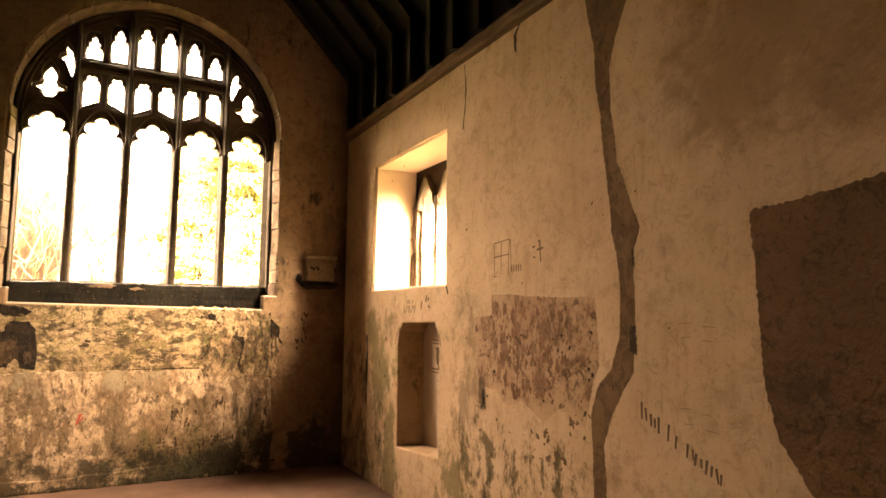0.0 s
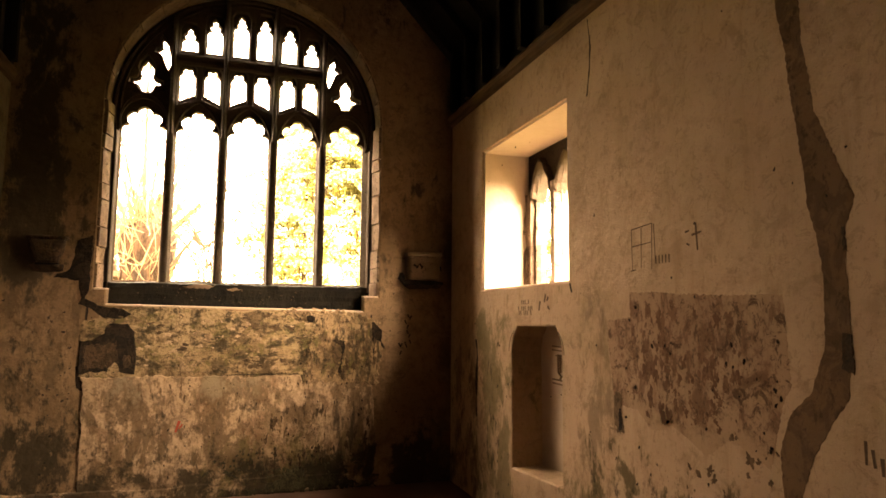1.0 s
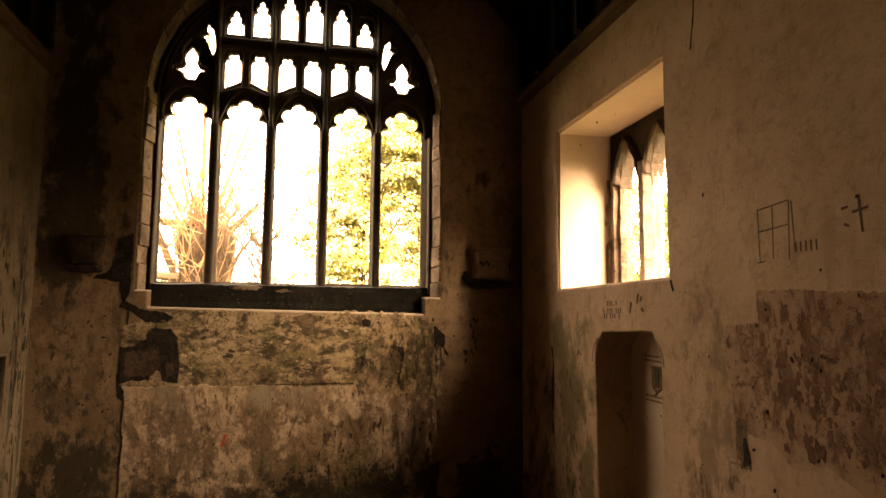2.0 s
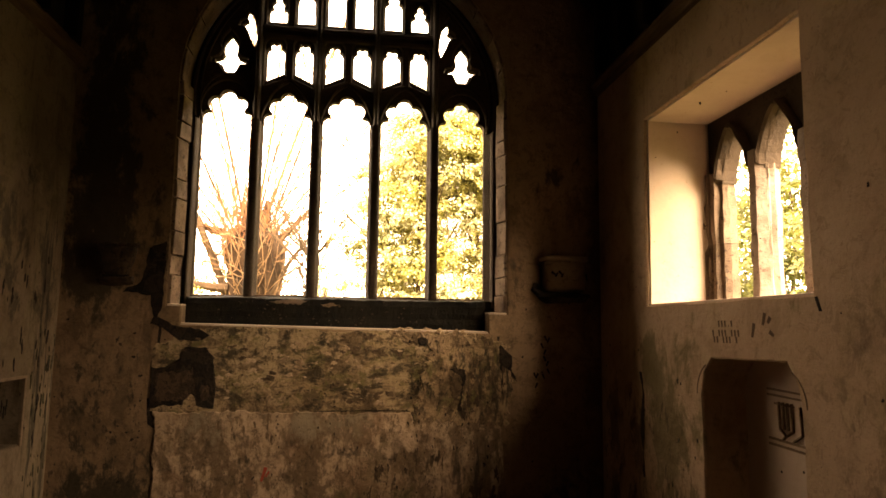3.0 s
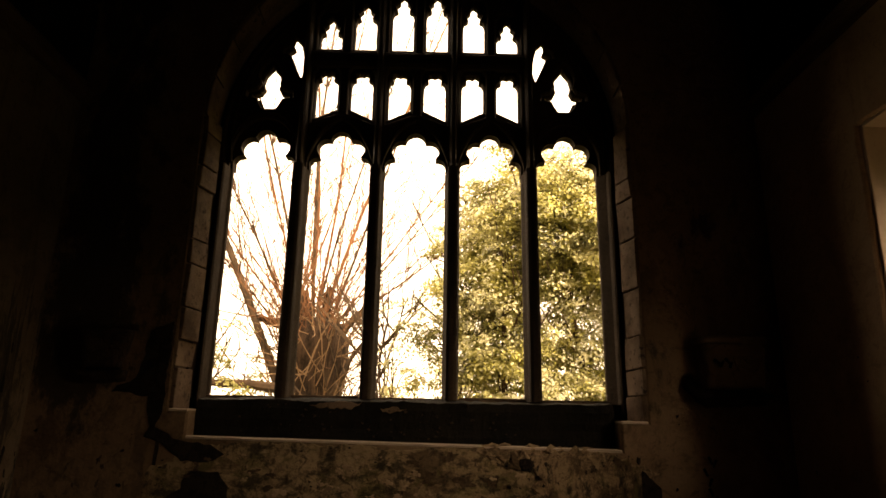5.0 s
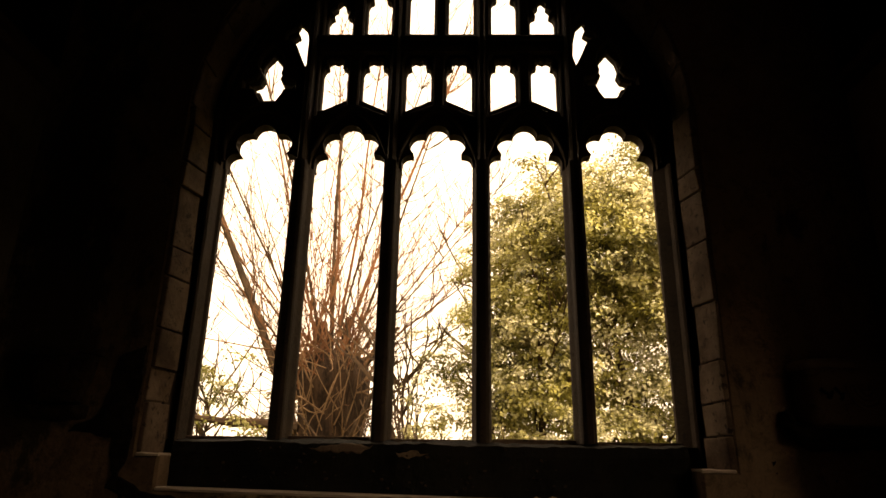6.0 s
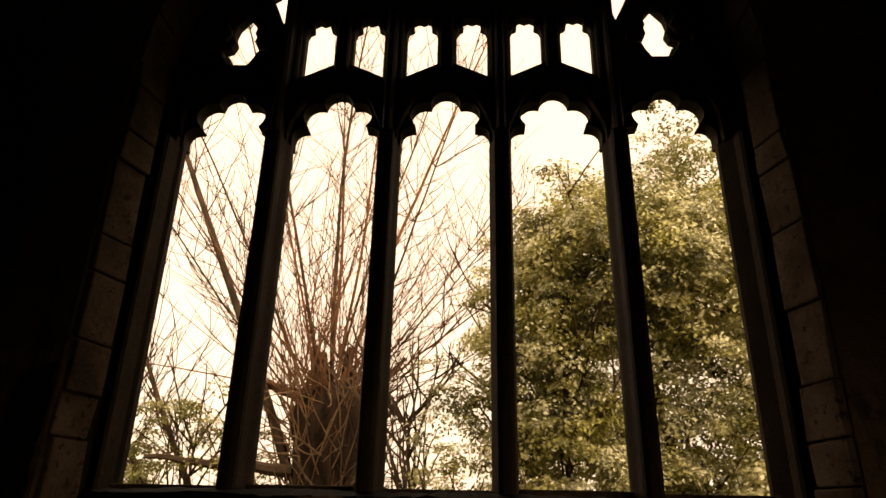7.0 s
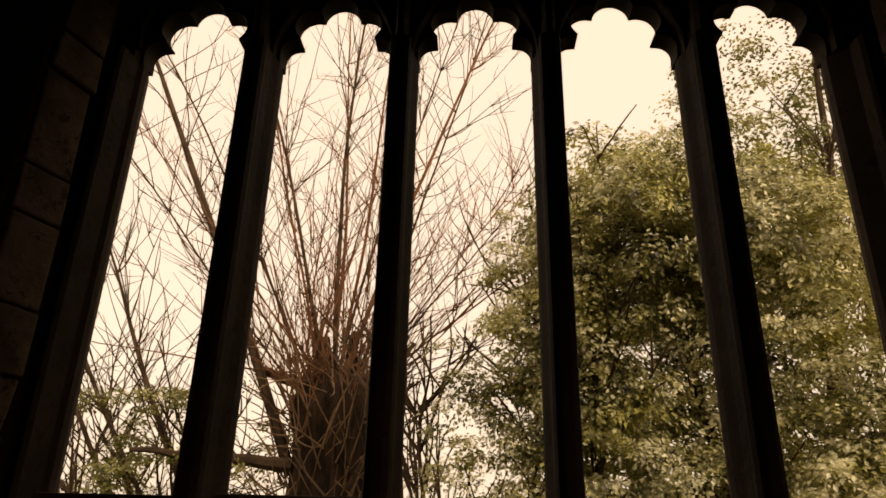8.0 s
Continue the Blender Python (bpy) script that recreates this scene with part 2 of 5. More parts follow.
M_UMBER = mottled("umber_stained_plaster", (0.084, 0.053, 0.031), (0.050, 0.031, 0.018), (0.022, 0.015, 0.009), 12.0, 0.5, 41, 0.8)
M_DRIP = mottled("brown_drip_stain", (0.125, 0.082, 0.050), (0.088, 0.056, 0.033), (0.050, 0.032, 0.019), 10.0, 0.5, 45, 0.4)
M_OXIDE = mottled("red_brown_paint_remains", (0.160, 0.086, 0.052), (0.112, 0.057, 0.033), (0.070, 0.035, 0.021), 14.0, 0.5, 47, 0.4)
M_PINK = stone("pink_jamb_stone", (0.276, 0.225, 0.192), (0.15, 0.111, 0.087), 19, 0.75)
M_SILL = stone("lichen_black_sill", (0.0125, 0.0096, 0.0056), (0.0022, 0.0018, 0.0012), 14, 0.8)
M_CORBEL = stone("corbel_stone", (0.201, 0.142, 0.0952), (0.122, 0.0817, 0.0527), 24, 0.6)
M_CHAR = Mat("charcoal_scratch", 0.9)
M_CHAR = M_CHAR.done(M_CHAR.mix(M_CHAR.noise(60, 3), (0.0558, 0.0341, 0.0205), (0.105, 0.0682, 0.0434)))
M_FAINT = Mat("faded_charcoal", 0.9)
M_FAINT = M_FAINT.done(M_FAINT.mix(M_FAINT.noise(50, 4), (0.136, 0.0899, 0.0558), (0.236, 0.167, 0.112)))
M_RED = Mat("red_ochre", 0.9)
M_RED = M_RED.done(M_RED.mix(M_RED.noise(40, 3), (0.26, 0.028, 0.018), (0.30, 0.07, 0.045)))


def timber(name, a, b, along, seed=0.0):
    k = Mat(name, 0.97)
    st = [9.0, 9.0, 9.0]
    st[along] = 0.7
    n = k.noise(3.0, 8, 0.65, tuple(st), seed)
    return k.done(k.mix(k.ramp(n, 0.3, 0.7), a, b), n, 0.4, 0.01)


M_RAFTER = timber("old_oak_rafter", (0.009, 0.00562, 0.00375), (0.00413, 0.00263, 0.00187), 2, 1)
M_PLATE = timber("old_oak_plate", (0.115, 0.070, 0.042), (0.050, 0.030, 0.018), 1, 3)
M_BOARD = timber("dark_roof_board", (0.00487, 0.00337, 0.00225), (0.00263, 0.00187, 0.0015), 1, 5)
kf = Mat("worn_red_floor", 0.8)
M_FLOOR = kf.done(kf.mix(kf.ramp(kf.noise(2.2, 8, 0.65), 0.3, 0.7), (0.147, 0.084, 0.0624), (0.0906, 0.0497, 0.0367)), kf.noise(24, 8, 0.7), 0.3, 0.01)


def leaf_mat(name, dark, light, pale, gloss=0.3):
    """Glossy leaves of random tone; noise clumps paint in self-shadow dark and pale highlights."""
    k = Mat(name, gloss)
    k.b.inputs["Specular IOR Level"].default_value = 0.8
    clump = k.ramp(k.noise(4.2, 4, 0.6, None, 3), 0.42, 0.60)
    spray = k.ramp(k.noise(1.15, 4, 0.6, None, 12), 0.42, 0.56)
    lit_mix = k.math('ADD', k.math('MULTIPLY', k.island(), 0.45), k.math('MULTIPLY', k.math('ADD', clump, spray), 0.36))
    col = k.mix(lit_mix, dark, light)
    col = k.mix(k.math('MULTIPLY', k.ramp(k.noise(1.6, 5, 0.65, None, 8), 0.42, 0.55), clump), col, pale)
    k.done(col)
    tr = k.t.nodes.new("ShaderNodeBsdfTranslucent")
    k.t.links.new(col, tr.inputs["Color"])
    mx = k.t.nodes.new("ShaderNodeMixShader")
    mx.inputs[0].default_value = 0.22
    k.t.links.new(k.b.outputs[0], mx.inputs[1])
    k.t.links.new(tr.outputs[0], mx.inputs[2])
    k.t.links.new(mx.outputs[0], k.t.nodes["Material Output"].inputs["Surface"])
    return k.m


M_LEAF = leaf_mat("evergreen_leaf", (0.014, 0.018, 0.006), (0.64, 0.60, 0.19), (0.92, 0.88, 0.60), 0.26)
M_LEAF2 = leaf_mat("yellow_green_leaf", (0.09, 0.10, 0.02), (0.34, 0.33, 0.08), (0.46, 0.43, 0.16), 0.35)
M_LEAF3 = leaf_mat("hedge_leaf", (0.03, 0.04, 0.008), (0.17, 0.19, 0.035), (0.30, 0.30, 0.10), 0.35)
kb = Mat("bark", 0.95)
M_BARK = kb.done(kb.mix(kb.ramp(kb.noise(4, 8, 0.7, (2, 2, 0.5)), 0.35, 0.65), (0.078, 0.046, 0.028), (0.016, 0.010, 0.007)), kb.noise(14, 8, 0.7, (2, 2, 0.4)), 1.0, 0.04)
kw = Mat("red_shoot_bark", 0.8)
M_SHOOT = kw.done(kw.mix(kw.ramp(kw.noise(3, 5), 0.35, 0.7), (0.27, 0.125, 0.064), (0.13, 0.060, 0.033)))
kw = Mat("grey_twig_bark", 0.85)
M_TWIG = kw.done(kw.mix(kw.ramp(kw.noise(5, 5), 0.35, 0.7), (0.105, 0.066, 0.040), (0.045, 0.031, 0.021)))
kw = Mat("pale_stem_bark", 0.9)
M_STEM = kw.done(kw.mix(kw.ramp(kw.noise(6, 5), 0.35, 0.7), (0.30, 0.19, 0.115), (0.15, 0.088, 0.05)))
kg = Mat("rough_grass", 0.95)
M_GRASS = kg.done(kg.mix(kg.ramp(kg.noise(1.3, 8, 0.7), 0.35, 0.7), (0.07, 0.09, 0.025), (0.11, 0.10, 0.04)), kg.noise(30, 6), 1.0, 0.05)


# ---- mesh helpers ----
def part(name, bm, material, parent=None, label="", smooth=False):
    """Links a bmesh as one mesh object, under a thing or a part."""
    bmesh.ops.recalc_face_normals(bm, faces=bm.faces[:])
    me = bpy.data.meshes.new(name)
    bm.to_mesh(me)
    bm.free()
    me.materials.append(material)
    if smooth:
        me.polygons.foreach_set("use_smooth", [True] * len(me.polygons))
    ob = new(name, me)
    if parent is not None:
        ob.parent = parent
        ob.matrix_parent_inverse = parent.matrix_world.inverted() if parent.parent is None and parent.type == 'EMPTY' else Matrix()
    return tagged(ob, label)


def thing(name, label, category, kind="", group=""):
    return tagged(new(name), label, category, group, kind)


def box(bm, a, b, bevel=0.0):
    m = Matrix.LocRotScale([(p + q) / 2 for p, q in zip(a, b)], None, [abs(q - p) for p, q in zip(a, b)])
    made = bmesh.ops.create_cube(bm, size=1.0, matrix=m)
    if bevel:
        edges = list({e for v in made["verts"] for e in v.link_edges})
        bmesh.ops.bevel(bm, geom=edges, offset=bevel, segments=2, affect='EDGES', profile=0.6)


def area2(loop):
    return sum(p[0] * q[1] - q[0] * p[1] for p, q in zip(loop, loop[1:] + loop[:1]))


def inset(loop, d):
    """The loop moved by d towards the solid, which lies to its left."""
    out = []
    n = len(loop)
    for i, p in enumerate(loop):
        a, b = Vector(loop[i - 1]), Vector(loop[(i + 1) % n])
        p = Vector(p)
        e, f = (p - a).normalized(), (b - p).normalized()
        m = Vector((-e.y - f.y, e.x + f.x))
        if m.length < 1e-6:
            m = Vector((-e.y, e.x))
        m.normalize()
        k = max(0.5, m.dot(Vector((-e.y, e.x))))
        out.append(tuple(p + m * d / k))
    return out


def slab(bm, outer, holes, to3d, layers, outer_moves=False):
    """A plate with holes; layers: (depth, inset) from one face to the other."""
    loops = [outer if area2(outer) > 0 else outer[::-1]] + [h if area2(h) < 0 else h[::-1] for h in holes]
    rims = []
    for j, loop in enumerate(loops):
        rings = []
        for depth, d in layers:
            pts = inset(loop, d) if d and (j or outer_moves) else loop
            rings.append([bm.verts.new(to3d(u, v, depth)) for u, v in pts])
        for r, s in zip(rings, rings[1:]):
            for i in range(len(r)):
                bm.faces.new((r[i - 1], r[i], s[i], s[i - 1]))
        rims.append((rings[0], rings[-1]))
    for side in (0, 1):
        edges = []
        for rim in rims:
            r = rim[side]
            edges += [bm.edges.get((r[i - 1], r[i])) for i in range(len(r))]
        bmesh.ops.triangle_fill(bm, use_beauty=True, use_dissolve=False, edges=edges)


def ragged(points, step, jitter, seed):
    """A rough outline through a few corners."""
    rng = random.Random(seed)
    out = []
    for p, q in zip(points, points[1:] + points[:1]):
        p, q = Vector(p), Vector(q)
        n = max(1, int((q - p).length / step))
        side = Vector((-(q - p).y, (q - p).x)).normalized()
        for i in range(n):
            u = p.lerp(q, i / n)
            j = noise.noise(Vector((u.x * 4 + seed, u.y * 4, seed))) * jitter * 1.4 + rng.uniform(-0.5, 0.5) * jitter
            out.append(tuple(u + side * j))
    return out


EAST, SOUTH, NORTH = 8.0, 3.262, -0.86


def on_east(u, v, d):
    return (u, EAST - d, v)


def on_south(u, v, d):
    return (SOUTH - d, u, v)


def on_north(u, v, d):
    return (NORTH + d, u, v)


def patch(name, points, to3d, thick, material, parent, step=0.03, jitter=0.012, seed=1, label=""):
    bm = bmesh.new()
    slab(bm, ragged(points, step, jitter, seed), [], to3d, [(-0.01, 0), (thick * 0.5, 0), (thick, thick * 0.6)], True)
    return part(name, bm, material, parent, label)


def flakes(name, boxuv, count, size, to3d, thick, material, parent, seed, label="", tall=1.0):
    """Many small irregular scabs or holes on a wall."""
    rng = random.Random(seed)
    bm = bmesh.new()
    u0, v0, u1, v1 = boxuv
    for i in range(count):
        u, v = rng.uniform(u0, u1), rng.uniform(v0, v1)
        if noise.noise(Vector((u * 2.5, v * 2.5, seed))) < -0.05:
            continue
        r = size * rng.uniform(0.4, 1.0) ** 2 * 1.3
        n = rng.randint(7, 10) if size < 0.012 else rng.randint(14, 20)
        ph, lean = rng.uniform(0, 6), rng.uniform(-0.5, 0.5)
        ring = []
        for j in range(n):
            c, q = math.cos(6.283 * j / n), math.sin(6.283 * j / n)
            k = r * (0.72 + 0.75 * noise.noise(Vector((c * 1.1 + ph * 9, q * 1.1, i))) + 0.45 * noise.noise(Vector((c * 2.9, q * 2.9 + ph * 5, i + seed))) + rng.uniform(-0.16, 0.16))
            k = max(k, 0.18 * r)
            ring.append((u + k * c + lean * k * q, v + tall * k * q))
        t = thick * rng.uniform(0.8, 1.25)
        a = [bm.verts.new(to3d(*p, -0.002)) for p in ring]
        b = [bm.verts.new(to3d(u + (p[0] - u) * 0.85, v + (p[1] - v) * 0.85, t)) for p in ring]
        for j in range(n):
            bm.faces.new((a[j - 1], a[j], b[j], b[j - 1]))
        bm.faces.new(b)
    return tagged(part(name, bm, material, parent, label), kind="stuff")


def tube(bm, pts, radii, sides=6):
    rings = []
    up = Vector((0.31, 0.2, 0.93))
    for i, p in enumerate(pts):
        d = (Vector(pts[min(i + 1, len(pts) - 1)]) - Vector(pts[max(i - 1, 0)])).normalized()
        s = d.cross(up)
        if s.length < 0.1:
            s = d.cross(Vector((1, 0, 0)))
        s.normalize()
        w = s.cross(d)
        rings.append([bm.verts.new(Vector(p) + (s * math.cos(6.28319 * k / sides) + w * math.sin(6.28319 * k / sides)) * radii[i]) for k in range(sides)])
    for a, b in zip(rings, rings[1:]):
        for k in range(sides):
            bm.faces.new((a[k - 1], a[k], b[k], b[k - 1]))
    bm.faces.new(rings[0])
    bm.faces.new(rings[-1])


def prism(bm, profile, z0, z1):
    """An upright length of a moulding; profile in x, y."""
    a = [bm.verts.new((x, y, z0)) for x, y in profile]
    b = [bm.verts.new((x, y, z1)) for x, y in profile]
    for i in range(len(a)):
        bm.faces.new((a[i - 1], a[i], b[i], b[i - 1]))
    bm.faces.new(a)
    bm.faces.new(b[::-1])


# ---- the setting ----
CX, SPRING, RAD = 1.188, 3.62, 1.293          # east window: middle, springing, radius of its arch
WX0, WX1 = CX - RAD, CX + RAD
PLATE_Z = 3.78
RIDGE_X, SLOPE = 1.2, math.tan(radians(46.5))
KNEE_X, KNEE_Z = 3.19, 4.32


def roof_z(x):
    return KNEE_Z + (KNEE_X - RIDGE_X - abs(x - RIDGE_X)) * SLOPE


def arc(cx, cz, r, a0, a1, n):
    return [(cx + r * math.cos(radians(a0 + (a1 - a0) * i / n)), cz + r * math.sin(radians(a0 + (a1 - a0) * i / n))) for i in range(n + 1)]


bm = bmesh.new()
gable = [(NORTH - 0.5, -0.3), (SOUTH + 0.65, -0.3), (SOUTH + 0.65, 4.0), (RIDGE_X, roof_z(RIDGE_X) + 0.9), (NORTH - 0.5, 4.0)]
hole = [(0.0, 1.74), (2.33, 1.70), (2.33, 1.85), (WX1, 1.85)] + arc(CX, SPRING, RAD, 0, 180, 40) + [(WX0, 1.88), (0.0, 1.88)]
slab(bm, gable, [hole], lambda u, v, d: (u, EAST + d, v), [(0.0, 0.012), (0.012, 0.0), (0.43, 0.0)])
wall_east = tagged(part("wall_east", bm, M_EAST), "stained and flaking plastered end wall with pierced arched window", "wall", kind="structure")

bm = bmesh.new()
wide = [(WX0 - 0.32, 1.60), (WX1 + 0.32, 1.60), (WX1 + 0.32, SPRING)] + arc(CX, SPRING, RAD + 0.32, 0, 180, 40)[1:]
slab(bm, gable, [wide], lambda u, v, d: (u, EAST + d, v), [(0.428, 0.0), (0.62, 0.06)])
part("outer_leaf", bm, M_QUOIN, wall_east, "weathered outer stone face round a wide splayed reveal")

WY0, WY1, WZ0, WZ1 = 5.52, 7.15, 1.905, 3.205   # south window opening
niche = [(5.63, 0.50), (6.46, 0.46), (6.47, 1.38), (6.44, 1.50), (6.36, 1.585), (5.72, 1.595), (5.65, 1.50), (5.63, 1.40)]
south_rect = [(-4.6, -0.3), (EAST, -0.3), (EAST, 3.95), (-4.6, 3.95)]
opening = [(WY0, WZ0), (WY1, WZ0), (WY1 - 0.02, WZ1), (WY0 + 0.005, WZ1)]
bm = bmesh.new()
slab(bm, south_rect, [ragged(opening, 0.08, 0.006, 4), ragged(niche, 0.05, 0.005, 5)], lambda u, v, d: (SOUTH + d, u, v), [(0.0, 0.01), (0.01, 0.0), (0.27, 0.0)])
wall_south = tagged(part("wall_south", bm, M_SOUTH), "tan limewashed side wall with graffiti, cracks and algae", "wall", kind="structure")
bm = bmesh.new()
slab(bm, south_rect, [[(WY0 - 0.004, WZ0 - 0.004), (WY1 + 0.004, WZ0 - 0.004), (WY1 + 0.004, WZ1 + 0.004), (WY0 - 0.004, WZ1 + 0.004)]], lambda u, v, d: (SOUTH + 0.268 + d, u, v), [(0.0, 0.0), (0.382, 0.0)])
part("wall_core", bm, M_LIME, wall_south, "limewashed inner masonry of reveal and niche")

bm = bmesh.new()
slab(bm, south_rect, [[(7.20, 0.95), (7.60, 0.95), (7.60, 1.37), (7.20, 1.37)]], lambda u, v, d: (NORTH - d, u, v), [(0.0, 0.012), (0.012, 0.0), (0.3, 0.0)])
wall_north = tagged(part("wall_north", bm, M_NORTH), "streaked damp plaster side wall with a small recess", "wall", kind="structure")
# near-black backing paints the inner shade of the recess
bm = bmesh.new()
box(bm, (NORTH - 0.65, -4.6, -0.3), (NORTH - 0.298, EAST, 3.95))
part("wall_core", bm, M_HOLE, wall_north, "near-black backing painting the shade inside the recess")
# unseen end wall added to close the room; dark render keeps bounce low
bm = bmesh.new()
slab(bm, [(NORTH - 0.5, -0.3), (SOUTH + 0.65, -0.3), (SOUTH + 0.65, 4.0), (RIDGE_X, roof_z(RIDGE_X) + 0.9), (NORTH - 0.5, 4.0)], [], lambda u, v, d: (u, -4.0 - d, v), [(0.0, 0), (0.5, 0)])
tagged(part("wall_west", bm, M_BARE), "unseen plain wall added to close the room", "wall", kind="structure")
bm = bmesh.new()
box(bm, (NORTH - 0.3, -4.2, -0.3), (SOUTH + 0.3, EAST + 0.2, 0.0))
floor = tagged(part("floor", bm, M_FLOOR), "worn dusty reddish floor", "floor", kind="structure")
bm = bmesh.new()
bmesh.ops.create_grid(bm, x_segments=4, y_segments=4, size=600, matrix=Matrix.Translation((0, 0, -0.12)))
tagged(part("ground", bm, M_GRASS), "rough green churchyard grass", "ground", kind="structure")

# roof: boards over common rafters on short upright ashlar posts
bm = bmesh.new()
n = 0
for side in (-1, 1):
    x = 0.0
    while x < 2.6:
        x1 = x + 0.19
        pts = []
        for xx, lift in ((x, 0.13), (x1 - 0.006, 0.13), (x1 - 0.006, 0.16), (x, 0.16)):
            X = RIDGE_X + side * xx
            pts.append((X, roof_z(X) + lift))
        a = [bm.verts.new((X, -4.5, Z)) for X, Z in pts]
        b = [bm.verts.new((X, EAST + 0.1, Z)) for X, Z in pts]
        for i in range(4):
            bm.faces.new((a[i - 1], a[i], b[i], b[i - 1]))
        x = x1
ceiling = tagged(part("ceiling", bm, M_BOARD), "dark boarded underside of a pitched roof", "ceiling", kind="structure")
bm = bmesh.new()
for side in (-1, 1):
    X0, X1 = RIDGE_X, RIDGE_X + side * 2.9
    vs = [bm.verts.new((X, Y, roof_z(X) + 0.2)) for X, Y in ((X0, -4.8), (X1, -4.8), (X1, 9.0), (X0, 9.0))]
    bm.faces.new(vs)
bmesh.ops.solidify(bm, geom=bm.faces[:], thickness=0.05)
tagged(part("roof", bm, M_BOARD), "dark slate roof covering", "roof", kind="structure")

roof_frame = thing("roof_frame", "near-black oak rafters on short upright posts", "roof timbers", "structure")
ys = [6.077 + 0.412 * i for i in range(-24, 5)]
bm = bmesh.new()
box(bm, (KNEE_X - 0.045, -0.035, PLATE_Z), (KNEE_X + 0.055, 0.035, KNEE_Z + 0.1), 0.006)
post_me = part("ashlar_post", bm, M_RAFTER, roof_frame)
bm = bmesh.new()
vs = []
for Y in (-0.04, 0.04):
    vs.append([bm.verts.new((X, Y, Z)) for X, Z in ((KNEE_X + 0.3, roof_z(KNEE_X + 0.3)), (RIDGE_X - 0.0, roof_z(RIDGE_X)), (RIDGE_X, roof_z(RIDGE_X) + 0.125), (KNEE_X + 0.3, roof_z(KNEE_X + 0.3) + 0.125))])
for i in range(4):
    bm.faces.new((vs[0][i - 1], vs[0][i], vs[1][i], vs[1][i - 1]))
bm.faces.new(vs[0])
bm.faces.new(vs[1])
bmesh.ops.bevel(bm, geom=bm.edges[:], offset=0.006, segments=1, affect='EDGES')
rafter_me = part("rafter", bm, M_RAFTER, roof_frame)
rng = random.Random(4)
for i, y in enumerate(ys):
    for side in (1, -1):
        for src in (post_me, rafter_me):
            ob = src if (i == 0 and side == 1) else new(src.name.split(".")[0], src.data)
            ob.parent = roof_frame
            ob.matrix_basis = Matrix.Translation((0 if side == 1 else 2 * RIDGE_X, y + rng.uniform(-0.015, 0.015), 0)) @ Matrix.Diagonal((side, 1, 1, 1))
for side in (1, -1):
    X = SOUTH if side == 1 else NORTH
    bm = bmesh.new()
    n = 40
    prof = [(0.12, 3.79), (-0.055, 3.79), (-0.06, 3.765), (-0.035, 3.74), (-0.03, 3.70), (0.02, 3.67), (0.12, 3.67)]
    rows = []
    for i in range(n + 1):
        y = -4.4 + (EAST + 4.39) * i / n
        w = noise.noise(Vector((y * 0.9, side, 0))) * 0.012
        rows.append([bm.verts.new((X + side * (a + w * 0.3), y, z + w)) for a, z in prof])
    for p, q in zip(rows, rows[1:]):
        for j in range(len(prof)):
            bm.faces.new((p[j - 1], p[j], q[j], q[j - 1]))
    bm.faces.new(rows[0])
    bm.faces.new(rows[-1])
    part("wall_plate", bm, M_PLATE, roof_frame, "moulded oak wall plate")
    # added near-black sheet that paints the shade between the posts
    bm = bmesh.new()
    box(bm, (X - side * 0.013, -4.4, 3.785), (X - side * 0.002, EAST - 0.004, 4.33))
    part("post_shade_sheet", bm, M_BOARD, roof_frame, "added near-black sheet painting the shade behind the posts")

# ---- east window ----
window_1 = thing("window_1", "unglazed five-light stone traceried window under a round arch", "window", "structure")
MULL = [0.438, 0.924, 1.413, 1.907]
LIGHT = [0.192, 0.681, 1.169, 1.659, 2.153]
HALF = [0.198, 0.195, 0.196, 0.197, 0.197]
HEAD = 3.40


def foil(cx, cz, lobes, base, n=72):
    """Outline of a union of round lobes seen from (cx, cz), closed below by base points."""
    out = []
    for i in range(n + 1):
        a = math.pi * i / n
        d = Vector((math.cos(a), math.sin(a)))
        best = 0.02
        for lx, lz, r in lobes:
            k = d.x * lx + d.y * lz
            disc = k * k - lx * lx - lz * lz + r * r
            if disc >= 0:
                best = max(best, k + math.sqrt(disc))
        out.append((cx + d.x * best, cz + d.y * best))
    return out + base


holes = []
for c, w in zip(LIGHT, HALF):
    k = w / 0.195
    lobes = [(0, 0.172, 0.066), (0.090 * k, 0.116, 0.066), (-0.090 * k, 0.116, 0.066), (0.147 * k, 0.004, 0.050 * k), (-0.147 * k, 0.004, 0.050 * k), (0, 0.025, 0.137)]
    holes.append(foil(c, 3.44, lobes, []))
    holes[-1] = [(c + w, HEAD + 0.002)] + holes[-1] + [(c - w, HEAD + 0.002)]


def panel(x0, x1, zl, zr, top, apex):
    """Small upper light with a cusped head."""
    m, s = (x0 + x1) / 2, x1 - x0
    if apex:
        headl = [(x1, top - 0.16), (x1 - 0.01, top - 0.13), (x1 - 0.035, top - 0.115), (x1 - 0.02, top - 0.08), (m + 0.022, top - 0.05), (m + 0.026, top - 0.025), (m, top)]
    else:
        headl = [(x1, top - 0.09), (x1 - 0.012, top - 0.06), (x1 - 0.032, top - 0.05), (x1 - 0.028, top - 0.012), (x1 - 0.05, top), (m + 0.008, top - 0.006), (m, top - 0.01)]
    headr = [(2 * m - x, z) for x, z in headl[-2::-1]]
    return [(x0, zl), (x1, zr)] + headl + headr


for c in LIGHT[1:4]:
    holes.append(panel(c - 0.19, c - 0.045, 3.775, 3.845, 4.115, False))
    holes.append(panel(c + 0.045, c + 0.19, 3.845, 3.775, 4.115, False))
